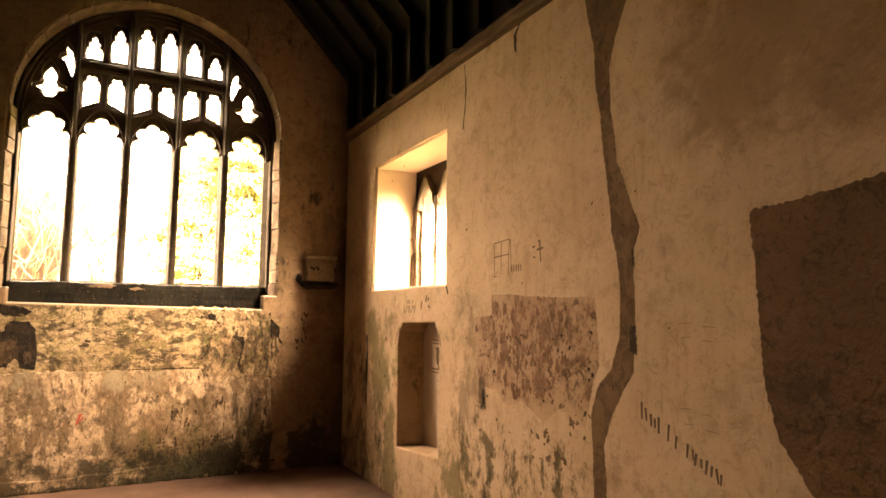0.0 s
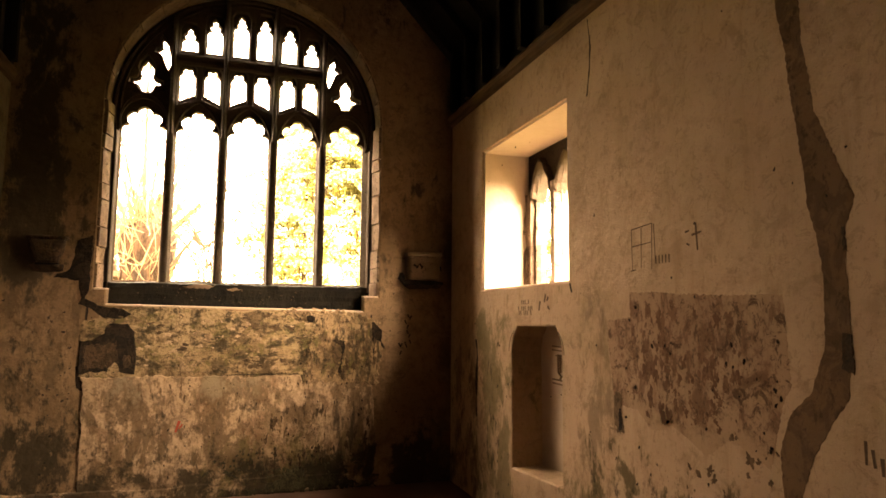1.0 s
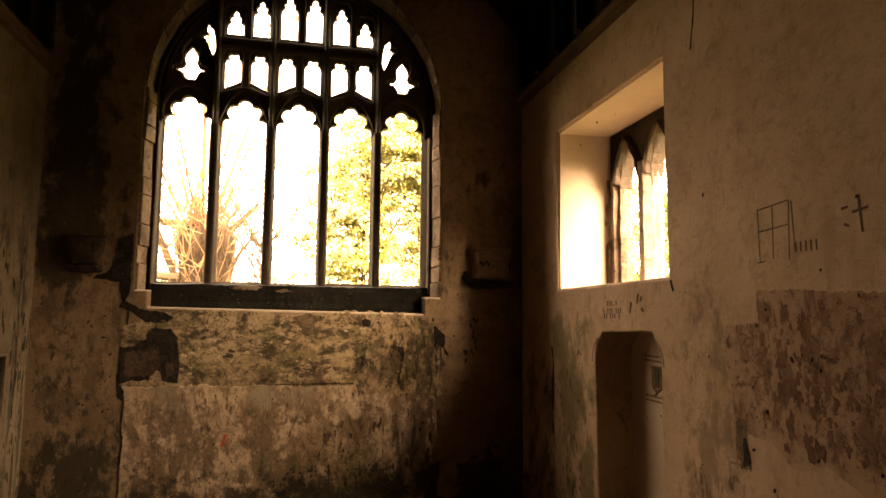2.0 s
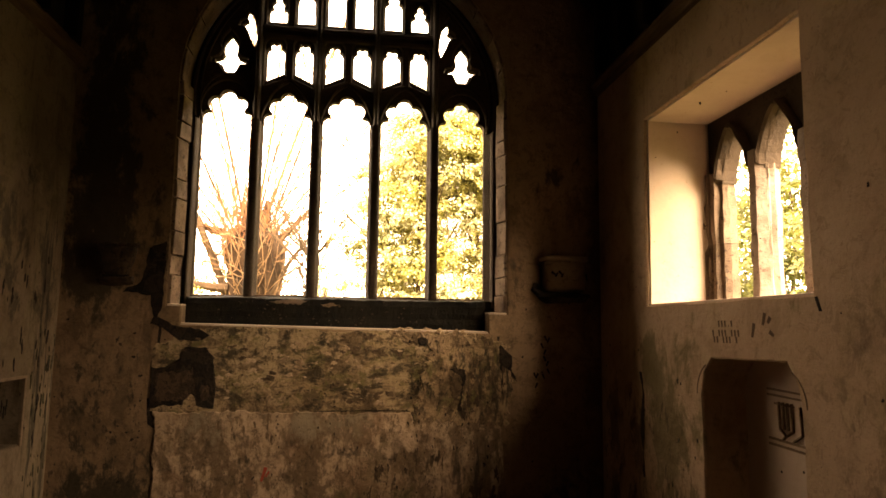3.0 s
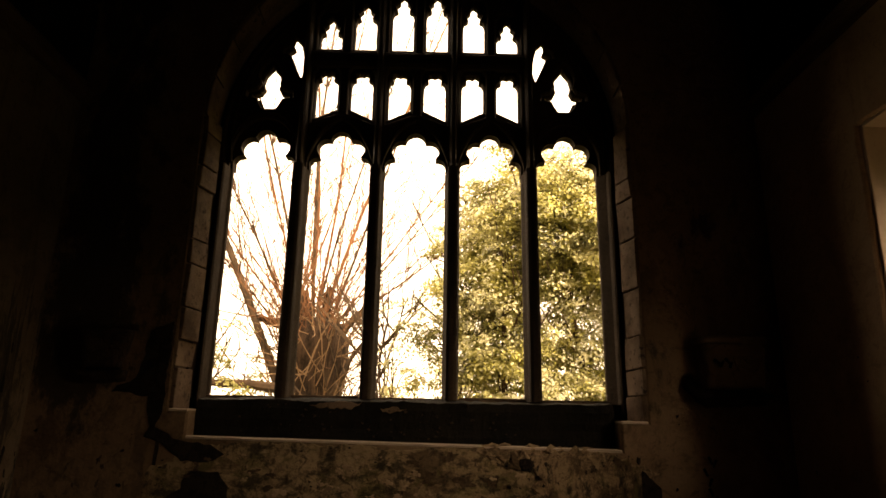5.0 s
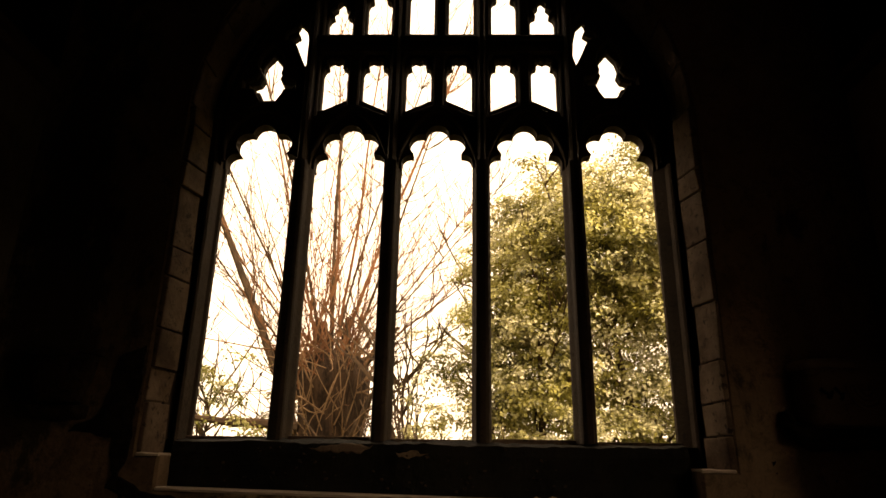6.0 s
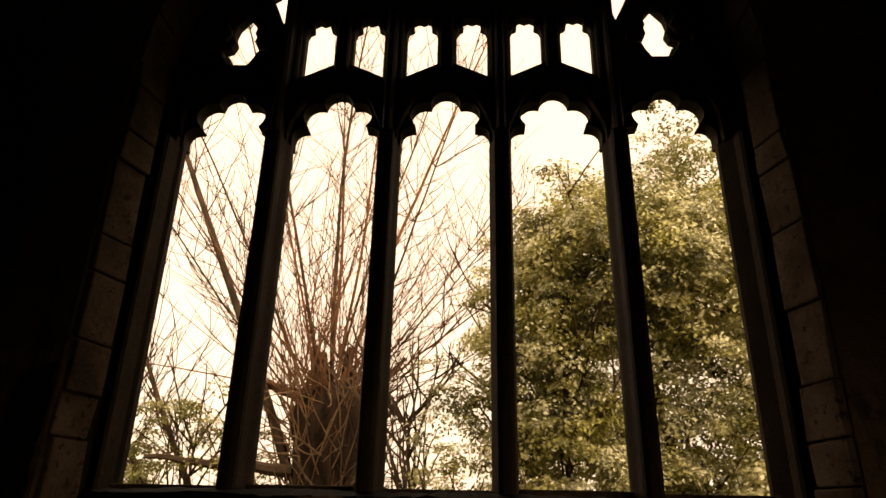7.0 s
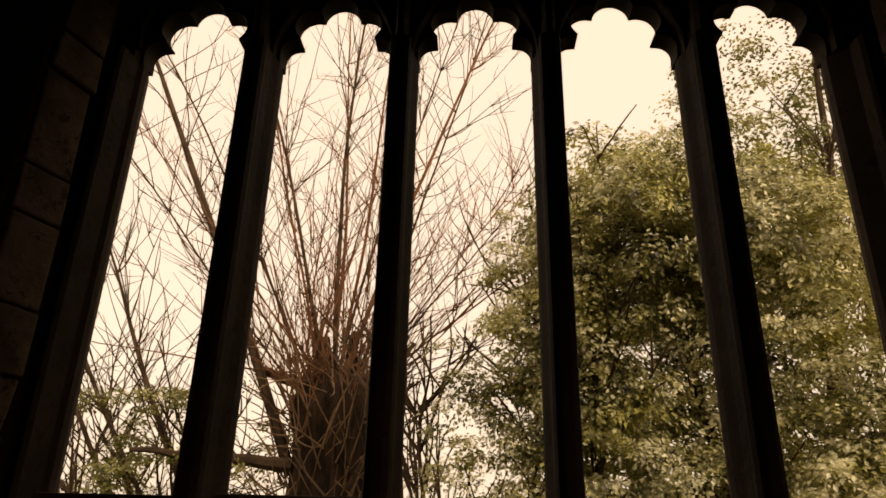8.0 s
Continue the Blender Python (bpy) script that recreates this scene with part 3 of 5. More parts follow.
for x, top in ((0.57, 4.54), (0.805, 4.66), (1.06, 4.73), (1.295, 4.735), (1.55, 4.665), (1.78, 4.545)):
    holes.append(panel(x - 0.073, x + 0.073, 4.30, 4.30, top, True))


def dagger(cx, cz, side):
    """Pointed quatrefoil of the outer lights."""
    p = [(0.0, 0.165), (0.035, 0.11), (0.045, 0.06), (0.035, 0.015), (0.05, -0.02), (0.09, -0.035), (0.092, -0.065), (0.05, -0.07), (0.04, -0.10), (0.025, -0.13)]
    p = [(x * 1.3, z * 1.06) for x, z in p]
    return [(cx + side * x, cz + z) for x, z in p] + [(cx - side * x, cz + z) for x, z in p[:0:-1]]


def mouchette(cx, cz, side):
    p = [(0.015, 0.14), (0.03, 0.10), (0.01, 0.06), (0.05, 0.03), (0.055, 0.0), (0.02, -0.01), (-0.005, -0.08), (-0.03, -0.14), (-0.045, -0.08), (-0.04, 0.0), (-0.03, 0.05), (-0.02, 0.10)]
    return [(cx + side * x * 1.2, cz + z * 1.1) for x, z in p]


holes += [dagger(0.195, 3.97, 1), dagger(2.15, 3.995, 1), mouchette(0.345, 4.225, -1), mouchette(2.005, 4.235, 1)]
RT = RAD - 0.006
rim = [(WX1 - 0.006, HEAD)] + arc(CX, SPRING, RT, 0, 180, 48)
cusped, plain = [(WX0 + 0.006, HEAD)], [(WX0 + 0.006, HEAD)]


def light_arch(c, w, inner):
    """Plain arch of the front order over a light."""
    out = []
    for i in range(17):
        a = math.pi * (1 - i / 16)
        q = abs(math.cos(a))
        z = 3.45 + (0.275 * (1 - q ** 2.4) + 0.03 * max(0.0, 1 - q * 2.5) if inner else 0.30 * math.sin(a) ** 0.9)
        out.append((c + math.cos(a) * w, z))
    return out


for i, (c, w, h) in enumerate(zip(LIGHT, HALF, holes[:5])):
    cusped += [(c - w, HEAD)] + h[::-1][1:-1] + [(c + w, HEAD)]
    plain += [(c - w - 0.014, HEAD)] + light_arch(c, w + 0.014, 0 < i < 4) + [(c + w + 0.014, HEAD)]
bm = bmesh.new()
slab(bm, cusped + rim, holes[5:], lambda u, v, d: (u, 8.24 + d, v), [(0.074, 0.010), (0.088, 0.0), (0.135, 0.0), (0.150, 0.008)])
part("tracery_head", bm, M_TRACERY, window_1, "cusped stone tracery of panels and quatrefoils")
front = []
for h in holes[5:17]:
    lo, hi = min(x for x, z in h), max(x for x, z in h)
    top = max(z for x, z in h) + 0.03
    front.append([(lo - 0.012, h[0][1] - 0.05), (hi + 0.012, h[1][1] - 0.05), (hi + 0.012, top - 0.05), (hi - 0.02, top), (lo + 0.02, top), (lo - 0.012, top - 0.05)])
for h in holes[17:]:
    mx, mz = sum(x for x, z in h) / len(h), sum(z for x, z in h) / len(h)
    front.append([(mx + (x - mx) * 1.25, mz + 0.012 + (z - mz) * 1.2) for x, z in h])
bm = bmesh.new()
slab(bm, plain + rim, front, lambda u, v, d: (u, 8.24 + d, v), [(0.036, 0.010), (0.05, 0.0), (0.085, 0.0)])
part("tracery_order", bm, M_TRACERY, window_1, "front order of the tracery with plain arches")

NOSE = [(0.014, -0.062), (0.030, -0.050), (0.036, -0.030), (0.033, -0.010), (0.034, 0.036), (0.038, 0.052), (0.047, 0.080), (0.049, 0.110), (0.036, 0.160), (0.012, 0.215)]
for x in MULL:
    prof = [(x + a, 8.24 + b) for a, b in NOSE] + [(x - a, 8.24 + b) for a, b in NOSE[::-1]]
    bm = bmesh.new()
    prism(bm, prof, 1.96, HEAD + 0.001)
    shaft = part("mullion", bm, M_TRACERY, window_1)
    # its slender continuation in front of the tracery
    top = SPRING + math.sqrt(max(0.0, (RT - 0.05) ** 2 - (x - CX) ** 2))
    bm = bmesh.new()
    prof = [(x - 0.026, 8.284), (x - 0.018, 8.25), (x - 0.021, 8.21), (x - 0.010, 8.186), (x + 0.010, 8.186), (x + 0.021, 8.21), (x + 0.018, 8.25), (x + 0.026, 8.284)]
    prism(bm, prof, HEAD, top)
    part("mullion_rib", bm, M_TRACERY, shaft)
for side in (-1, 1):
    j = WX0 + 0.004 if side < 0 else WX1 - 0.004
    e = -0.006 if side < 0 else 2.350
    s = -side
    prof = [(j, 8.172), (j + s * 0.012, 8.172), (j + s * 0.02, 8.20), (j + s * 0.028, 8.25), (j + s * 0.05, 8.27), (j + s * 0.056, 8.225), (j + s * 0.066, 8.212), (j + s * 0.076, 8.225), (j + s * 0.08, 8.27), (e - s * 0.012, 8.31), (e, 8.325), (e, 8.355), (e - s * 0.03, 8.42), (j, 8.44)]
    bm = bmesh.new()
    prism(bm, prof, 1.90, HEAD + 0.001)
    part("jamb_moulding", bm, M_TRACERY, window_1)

# arched label over each light, transom and rim
for c, w in zip(LIGHT, HALF):
    pts = []
    inner = c not in (LIGHT[0], LIGHT[-1])
    for i in range(17):
        a = math.pi * i / 16
        x = c + math.cos(a) * (w + 0.02)
        q = abs(math.cos(a))
        if inner:
            z = 3.465 + (0.28 * (1 - q ** 2.4) + 0.03 * max(0.0, 1 - q * 2.5))
        else:
            z = 3.49 + 0.305 * math.sin(a) ** 0.9
        pts.append((x, 8.278, z))
    bm = bmesh.new()
    tube(bm, pts, [0.012] * len(pts), 6)
    part("arch_moulding", bm, M_TRACERY, window_1)
bm = bmesh.new()
tprof = [(8.284, 4.125), (8.262, 4.135), (8.25, 4.16), (8.255, 4.20), (8.243, 4.205), (8.243, 4.225), (8.262, 4.245), (8.284, 4.255)]
a = [bm.verts.new((0.42, y, z)) for y, z in tprof]
b = [bm.verts.new((1.93, y, z)) for y, z in tprof]
for i in range(len(a)):
    bm.faces.new((a[i - 1], a[i], b[i], b[i - 1]))
bm.faces.new(a)
bm.faces.new(b)
part("transom", bm, M_TRACERY, window_1, "heavy embattled stone transom")
for r, y, t in ((RT - 0.03, 8.262, 0.02), (RT - 0.075, 8.276, 0.013)):
    bm = bmesh.new()
    tube(bm, [(x, y, z) for x, z in arc(CX, SPRING, r, -9, 189, 44)], [t] * 45, 6)
    part("arch_rim", bm, M_TRACERY, window_1)

# sill and its lichen-black face
bm = bmesh.new()
nx = 130
prof = [(8.56, 1.66), (8.115, 1.66), (8.12, 1.72), (8.118, 1.76), (8.122, 1.80), (8.117, 1.84), (8.12, 1.90), (8.135, 1.945), (8.22, 1.962), (8.56, 1.93)]
rows = []
for i in range(nx + 1):
    x = 0.002 + (2.326) * i / nx
    rows.append([bm.verts.new((x, y + 0.014 * noise.noise(Vector((x * 6, z * 9, 2))) + 0.005 * noise.noise(Vector((x * 27, z * 30, 2))), z + 0.012 * noise.noise(Vector((x * 4, y * 7, 5))) + 0.008 * noise.noise(Vector((x * 24, y * 9, 8))))) for y, z in prof])
for p, q in zip(rows, rows[1:]):
    for j in range(len(prof)):
        bm.faces.new((p[j - 1], p[j], q[j], q[j - 1]))
bm.faces.new(rows[0])
bm.faces.new(rows[-1])
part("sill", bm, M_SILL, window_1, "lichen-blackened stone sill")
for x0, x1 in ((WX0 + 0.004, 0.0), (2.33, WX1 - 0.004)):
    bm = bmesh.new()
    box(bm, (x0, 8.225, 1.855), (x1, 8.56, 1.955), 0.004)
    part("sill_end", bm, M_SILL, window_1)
bm = bmesh.new()
for i in range(5):
    x0 = (LIGHT[i] - HALF[i]) + 0.002
    box(bm, (x0, 8.26, 1.955), (LIGHT[i] + HALF[i] - 0.002, 8.43, 1.975 + 0.006 * (i % 2)), 0.006)
part("sill_top", bm, M_QUOIN, window_1, "pale weathered sill stones between the mullions")

# jamb stones lining the reveal
rng = random.Random(12)
for side in (-1, 1):
    z = 1.886 if side < 0 else 1.856
    while z < SPRING - 0.05:
        h = rng.uniform(0.12, 0.34)
        z1 = min(z + h, SPRING)
        d = rng.uniform(0.008, 0.026)
        x = WX0 if side < 0 else WX1
        bm = bmesh.new()
        box(bm, (x + side * 0.01, 8.004 + rng.uniform(0, 0.006), z + 0.004), (x - side * d, 8.168, z1 - 0.004), 0.007)
        for v in bm.verts:
            v.co += Vector((noise.noise(v.co * 9), noise.noise(v.co * 9 + Vector((5, 0, 0))), 0.6 * noise.noise(v.co * 7 + Vector((9, 0, 0))))) * 0.012
            v.co.x -= side * 0.24 * max(0.0, v.co.y - 8.01)
        part("jamb_stone", bm, M_QUOIN, window_1)
        z = z1
# voussoirs of the inner arch
nv = 15
for i in range(nv):
    a0, a1 = 180 * i / nv + 0.3, 180 * (i + 1) / nv - 0.3
    bm = bmesh.new()
    ring_o = arc(CX, SPRING, RAD + 0.01, a0, a1, 4)
    ring_i = arc(CX, SPRING, RAD - 0.012 - 0.004 * rng.random(), a0, a1, 4)
    slab(bm, ring_o + ring_i[::-1], [], lambda u, v, d: (u, 8.003 + d, v), [(0.0, 0.006), (0.008, 0), (0.165, 0)], True)
    part("arch_stone", bm, M_QUOIN, window_1)

# ---- south window ----
window_2 = thing("window_2", "unglazed three-light stone window in a deep limewashed reveal", "window", "structure")
SX = 3.70                                       # inner face of its stonework
SL = [(6.64, 6.99), (6.17, 6.52), (5.70, 6.05)]
SPR, APEX = 2.76, 3.07


def light_head(y0, y1):
    m, w = (y0 + y1) / 2, (y1 - y0) / 2
    right = [(m + w * f, SPR + (APEX - SPR) * g) for f, g in ((1, 0), (0.93, 0.22), (0.76, 0.46), (0.53, 0.68), (0.28, 0.87), (0.09, 0.975))]
    left = [(2 * m - y, z) for y, z in right[::-1]]
    return right + [(m, APEX)] + left


low = [(WY0 - 0.003, SPR - 0.02)]
for y0, y1 in sorted(SL):
    low += [(y0, SPR - 0.02)] + light_head(y0, y1)[::-1] + [(y1, SPR - 0.02)]
plate = low + [(WY1 + 0.003, SPR - 0.02), (WY1 + 0.003, WZ1 + 0.003), (WY0 - 0.003, WZ1 + 0.003)]
bm = bmesh.new()
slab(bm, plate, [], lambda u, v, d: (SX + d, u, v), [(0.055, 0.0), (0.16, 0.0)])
part("window_head", bm, M_TRACERY, window_2, "dark stone head over the lights")
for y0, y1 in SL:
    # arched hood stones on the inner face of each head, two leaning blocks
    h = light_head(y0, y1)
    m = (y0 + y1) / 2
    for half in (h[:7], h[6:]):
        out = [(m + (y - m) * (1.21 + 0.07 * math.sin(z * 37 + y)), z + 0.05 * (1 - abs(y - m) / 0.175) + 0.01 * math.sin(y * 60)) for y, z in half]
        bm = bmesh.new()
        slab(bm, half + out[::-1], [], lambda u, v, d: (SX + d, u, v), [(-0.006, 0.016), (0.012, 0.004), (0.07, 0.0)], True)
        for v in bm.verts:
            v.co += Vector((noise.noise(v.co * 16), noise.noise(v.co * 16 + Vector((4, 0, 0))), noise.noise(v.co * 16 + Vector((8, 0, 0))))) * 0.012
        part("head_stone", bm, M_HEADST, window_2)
rng = random.Random(6)
# limewash lining the reveal up to the stonework
a, e = SOUTH + 0.022, SX + 0.02
for p, q in (((a, WY1 - 0.016, WZ0 + 0.004), (e, WY1 + 0.02, WZ1)), ((a, WY0 - 0.02, WZ0 + 0.004), (e, WY0 + 0.012, WZ1)), ((a, WY0, WZ1 - 0.012), (e, WY1, WZ1 + 0.02)), ((a, WY0, WZ0 - 0.02), (e, WY1, WZ0 + 0.010))):
    bm = bmesh.new()
    box(bm, p, q, 0.006)
    for v in bm.verts:
        if v.co.y > WY1 - 0.1:
            v.co.y -= 0.022 * (v.co.z - WZ0) / (WZ1 - WZ0)
    part("limewash_lining", bm, M_LIME, window_2, "smooth pale limewash of the reveal")


def worn_shaft(name, prof, z0, z1, wear, material, n=26):
    """A worn stone length with a chipped arris; profile in x, y."""
    bm = bmesh.new()
    rows = []
    for i in range(n + 1):
        z = z0 + (z1 - z0) * i / n
        rows.append([bm.verts.new((x + wear * noise.noise(Vector((z * 7, j * 3.1, prof[0][1] * 9))), y + wear * noise.noise(Vector((z * 9, j * 5.7, prof[0][1] * 5 + 4))), z)) for j, (x, y) in enumerate(prof)])
    for p, q in zip(rows, rows[1:]):
        for j in range(len(prof)):
            bm.faces.new((p[j - 1], p[j], q[j], q[j - 1]))
    bm.faces.new(rows[0])
    bm.faces.new(rows[-1])
    return part(name, bm, material, window_2)


for c in (6.58, 6.11):
    prof = [(SX, c - 0.034), (SX + 0.06, c - 0.056), (SX + 0.075, c - 0.06), (SX + 0.085, c - 0.050), (SX + 0.115, c - 0.060), (SX + 0.16, c - 0.045),
            (SX + 0.16, c + 0.045), (SX + 0.115, c + 0.060), (SX + 0.06, c + 0.056), (SX, c + 0.034)]
    worn_shaft("mullion", prof, WZ0 - 0.003, SPR + 0.10, 0.009, M_PINK)
for side in (1, -1):
    j = WY1 + 0.003 if side == 1 else WY0 - 0.003
    s = -side
    steps = ((-0.012, 0.0), (-0.014, 0.026), (0.022, 0.030), (0.022, 0.039), (-0.006, 0.043), (-0.006, 0.066), (0.045, 0.070), (0.047, 0.082), (0.004, 0.088), (0.010, 0.118), (0.05, 0.124), (0.06, 0.15), (0.10, 0.16), (0.16, 0.15), (0.16, 0.0))
    prof = [(SX + d, j + s * w) for d, w in steps]
    z = WZ0 - 0.003
    for z1 in (2.33, SPR + 0.06):
        worn_shaft("jamb_shaft", prof, z, z1 - 0.003, 0.015, M_SHAFT, 26)
        z = z1
bm = bmesh.new()
box(bm, (SX - 0.02, WY0, WZ0 - 0.002), (SX + 0.20, WY1, WZ0 + 0.012), 0.004)
part("sill", bm, M_QUOIN, window_2, "pale stone sill")

# ---- wear, repairs and marks on the south wall ----
# mortar-filled crack wandering from the plate to the floor: height, middle, half width
SEAM = [(3.70, 3.58, 0.20), (3.42, 3.55, 0.17), (3.24, 3.58, 0.095), (3.05, 3.61, 0.06), (2.80, 3.585, 0.045), (2.50, 3.55, 0.05), (2.28, 3.49, 0.075), (2.12, 3.45, 0.105),
        (2.0, 3.455, 0.065), (1.82, 3.445, 0.05), (1.55, 3.445, 0.06), (1.36, 3.49, 0.085), (1.26, 3.585, 0.10), (1.12, 3.66, 0.08), (0.95, 3.69, 0.05), (0.68, 3.68, 0.05), (0.30, 3.66, 0.06), (0.0, 3.65, 0.05)]
outline = [(c + w, z) for z, c, w in SEAM] + [(c - w, z) for z, c, w in SEAM[::-1]]
patch("mortar_seam", outline, on_south, 0.0015, M_MORTAR, wall_south, 0.014, 0.007, 3, "darker mortar filling a long crack")
for c, z, r, t in ((3.405, 1.53, 0.024, 3.0), (3.395, 1.96, 0.013, 4.0)):
    patch("crack_hole", [(c - r, z - r * t), (c + r, z - r * t * 0.8), (c + r * 0.8, z + r * t), (c - r * 0.6, z + r * t)], on_south, 0.003, M_CORE, wall_south, 0.012, 0.008, 8)
patch("faded_painting", [(5.05, 1.65), (4.80, 1.66), (4.80, 1.81), (4.1, 1.77), (3.69, 1.765), (3.67, 1.38), (3.72, 1.30), (3.80, 1.02), (4.02, 1.10), (4.20, 1.0), (4.45, 1.10), (4.62, 1.05), (4.75, 1.14), (4.98, 1.15)], on_south, 0.0012, M_PAINTING, wall_south, 0.010, 0.010, 12, "faded reddish-brown remains of a wall painting")
patch("bare_render", [(2.68, 2.11), (1.9, 2.20), (1.0, 2.28), (-3.9, 2.3), (-3.9, 0.01), (1.9, 0.01), (2.30, 0.80), (2.47, 0.98), (2.58, 1.15), (2.64, 1.37), (2.665, 1.7)], on_south, 0.003, M_BARE, wall_south, 0.015, 0.012, 22, "large brown patch of bare render")
flakes("paint_remains", (3.74, 1.10, 4.78, 1.74), 150, 0.030, on_south, 0.0022, M_OXIDE, wall_south, 16, "dark red-brown blotches of old paint", 1.7)
flakes("paint_remains", (3.95, 1.12, 4.70, 1.50), 200, 0.016, on_south, 0.0026, M_OXIDE, wall_south, 17, "small red-brown blotches of old paint", 1.5)
flakes("paint_remains", (3.76, 0.72, 4.35, 1.12), 60, 0.030, on_south, 0.0024, M_DRIP, wall_south, 19, "brown blotches below the painting", 1.2)
flakes("plaster_flakes", (3.72, 1.08, 4.9, 1.72), 60, 0.009, on_south, 0.0065, M_HOLE, wall_south, 15, "dark pits in the painted plaster", 1.5)
patch("lost_plaster", [(4.965, 1.22), (4.90, 1.21), (4.905, 1.12), (4.885, 0.99), (4.95, 0.985), (4.985, 1.06)], on_south, 0.003, M_DRIP, wall_south, 0.012, 0.014, 33)
patch("lost_plaster", [(4.93, 1.13), (4.905, 1.13), (4.90, 1.01), (4.935, 1.0)], on_south, 0.0045, M_HOLE, wall_south, 0.010, 0.010, 34)
flakes("damp_scabs", (3.76, 0.05, 5.3, 0.98), 70, 0.007, on_south, 0.003, M_HOLE, wall_south, 26, "black mould spots on plaster", 1.6)
flakes("plaster_pits", (2.7, 1.0, 7.9, 3.6), 60, 0.007, on_south, 0.003, M_HOLE, wall_south, 46, "small pits in the limewash", 1.4)
flakes("algae_spots", (6.5, 0.05, 7.9, 1.7), 60, 0.008, on_south, 0.003, M_MOSS, wall_south, 56, "dark algae spots", 2.2)
# thin cracks in the limewash


def crack(points, to3d, width, parent, seed, material=None):
    left = [(u - width, v) for u, v in points]
    right = [(u + width * 0.8, v) for u, v in points[::-1]]
    patch("hair_crack", left + right, to3d, 0.003, material or M_HOLE, parent, 0.04, width * 0.9, seed)


crack([(5.22, 3.66), (5.19, 3.45), (5.21, 3.28), (5.24, 3.13)], on_south, 0.006, wall_south, 1)
crack([(4.42, 3.70), (4.50, 3.62), (4.49, 3.50)], on_south, 0.012, wall_south, 2)
crack([(5.50, 1.895), (5.475, 1.83)], on_south, 0.01, wall_south, 3)
crack([(7.25, 0.75), (7.27, 1.05), (7.24, 1.30), (7.28, 1.45)], on_south, 0.02, wall_south, 4)


def stroke(bm, to3d, a, b, w=0.006, d=0.0025):
    a, b = Vector(a), Vector(b)
    s = Vector((-(b - a).y, (b - a).x)).normalized() * w / 2
    lo = [bm.verts.new(to3d(*p, -0.002)) for p in (a + s, b + s * 0.7, b - s * 0.7, a - s)]
    hi = [bm.verts.new(to3d(*p, d)) for p in (a + s, b + s * 0.7, b - s * 0.7, a - s)]
    for i in range(4):
        bm.faces.new((lo[i - 1], lo[i], hi[i], hi[i - 1]))
    bm.faces.new(hi)


# scratched drawing of a barred square
bm = bmesh.new()
for a, b in (((4.77, 2.17), (4.575, 2.185)), ((4.77, 2.17), (4.765, 1.93)), ((4.575, 2.185), (4.585, 1.93)), ((4.765, 2.07), (4.585, 2.08)), ((4.675, 2.17), (4.68, 1.94)), ((4.78, 1.93), (4.73, 1.935)), ((4.56, 2.18), (4.55, 1.96))):
    stroke(bm, on_south, a, b, 0.007, 0.0015)
for i in range(5):
    stroke(bm, on_south, (4.545 - 0.028 * i, 2.00), (4.545 - 0.028 * i, 1.955), 0.008)
for a, b in (((4.22, 2.14), (4.21, 2.00)), ((4.25, 2.08), (4.18, 2.09)), ((4.30, 2.10), (4.27, 2.105)), ((4.29, 2.04), (4.27, 2.03))):
    stroke(bm, on_south, a, b, 0.011)
part("scratched_marks", bm, M_CHAR, wall_south, "scratched square and tally strokes")
# slanting row of bars where a word is scrawled
bm = bmesh.new()
for i in range(9):
    y, z = 3.35 - 0.056 * i + rng.uniform(-0.008, 0.008), 1.165 - 0.0275 * i
    h = (0.05 if i in (0, 2, 3) else 0.028) + rng.uniform(-0.008, 0.008)
    stroke(bm, on_south, (y, z + h), (y + rng.uniform(-0.01, 0.012), z - 0.03), rng.uniform(0.012, 0.018), 0.0015)
    if i in (0, 1, 5, 6, 7, 8):
        stroke(bm, on_south, (y - 0.026, z + h * 0.7 - 0.01), (y - 0.022 + rng.uniform(-0.01, 0.01), z - 0.035), rng.uniform(0.010, 0.016), 0.0015)
part("scrawled_bars", bm, M_CHAR, wall_south, "dark slanting row of scrawled bars")
bm = bmesh.new()
for row, (z, y0, n) in enumerate(((1.775, 6.30, 6), (1.725, 6.33, 9), (1.69, 6.32, 8))):
    for i in range(n):
        if (i * 7 + row) % 4:
            stroke(bm, on_south, (y0 - 0.03 * i, z + 0.02), (y0 - 0.03 * i - 0.004, z - 0.014), 0.012)
for a, b in (((5.86, 1.83), (5.88, 1.77)), ((5.82, 1.81), (5.84, 1.78)), ((5.95, 1.78), (5.97, 1.71)), ((5.83, 1.74), (5.80, 1.72))):
    stroke(bm, on_south, a, b, 0.022)
part("faded_bars", bm, M_CHAR, wall_south, "faded rows of dark bars")
bm = bmesh.new()
for a, b in (((4.98, 1.20), (4.98, 0.98)), ((4.93, 1.16), (4.92, 0.98)), ((5.03, 1.0), (4.88, 1.0)), ((4.995, 1.30), (4.99, 1.24)), ((5.26, 1.50), (5.255, 1.46)), ((5.33, 1.38), (5.32, 1.35))):
    stroke(bm, on_south, a, b, 0.014, 0.0015)
part("scratched_marks", bm, M_FAINT, wall_south, "rough scratched strokes")
bm = bmesh.new()
for i, z in enumerate((1.62, 1.555, 1.22, 1.15)):
    stroke(bm, on_south, (3.10 - 0.02 * (i % 2), z), (3.03, z + 0.004), 0.0025, 0.001)
    stroke(bm, on_south, (2.96, z - 0.01), (2.88 + 0.02 * (i % 3), z - 0.014), 0.0025, 0.001)
part("scratched_lines", bm, M_MORTAR, wall_south, "faint ruled scratches")
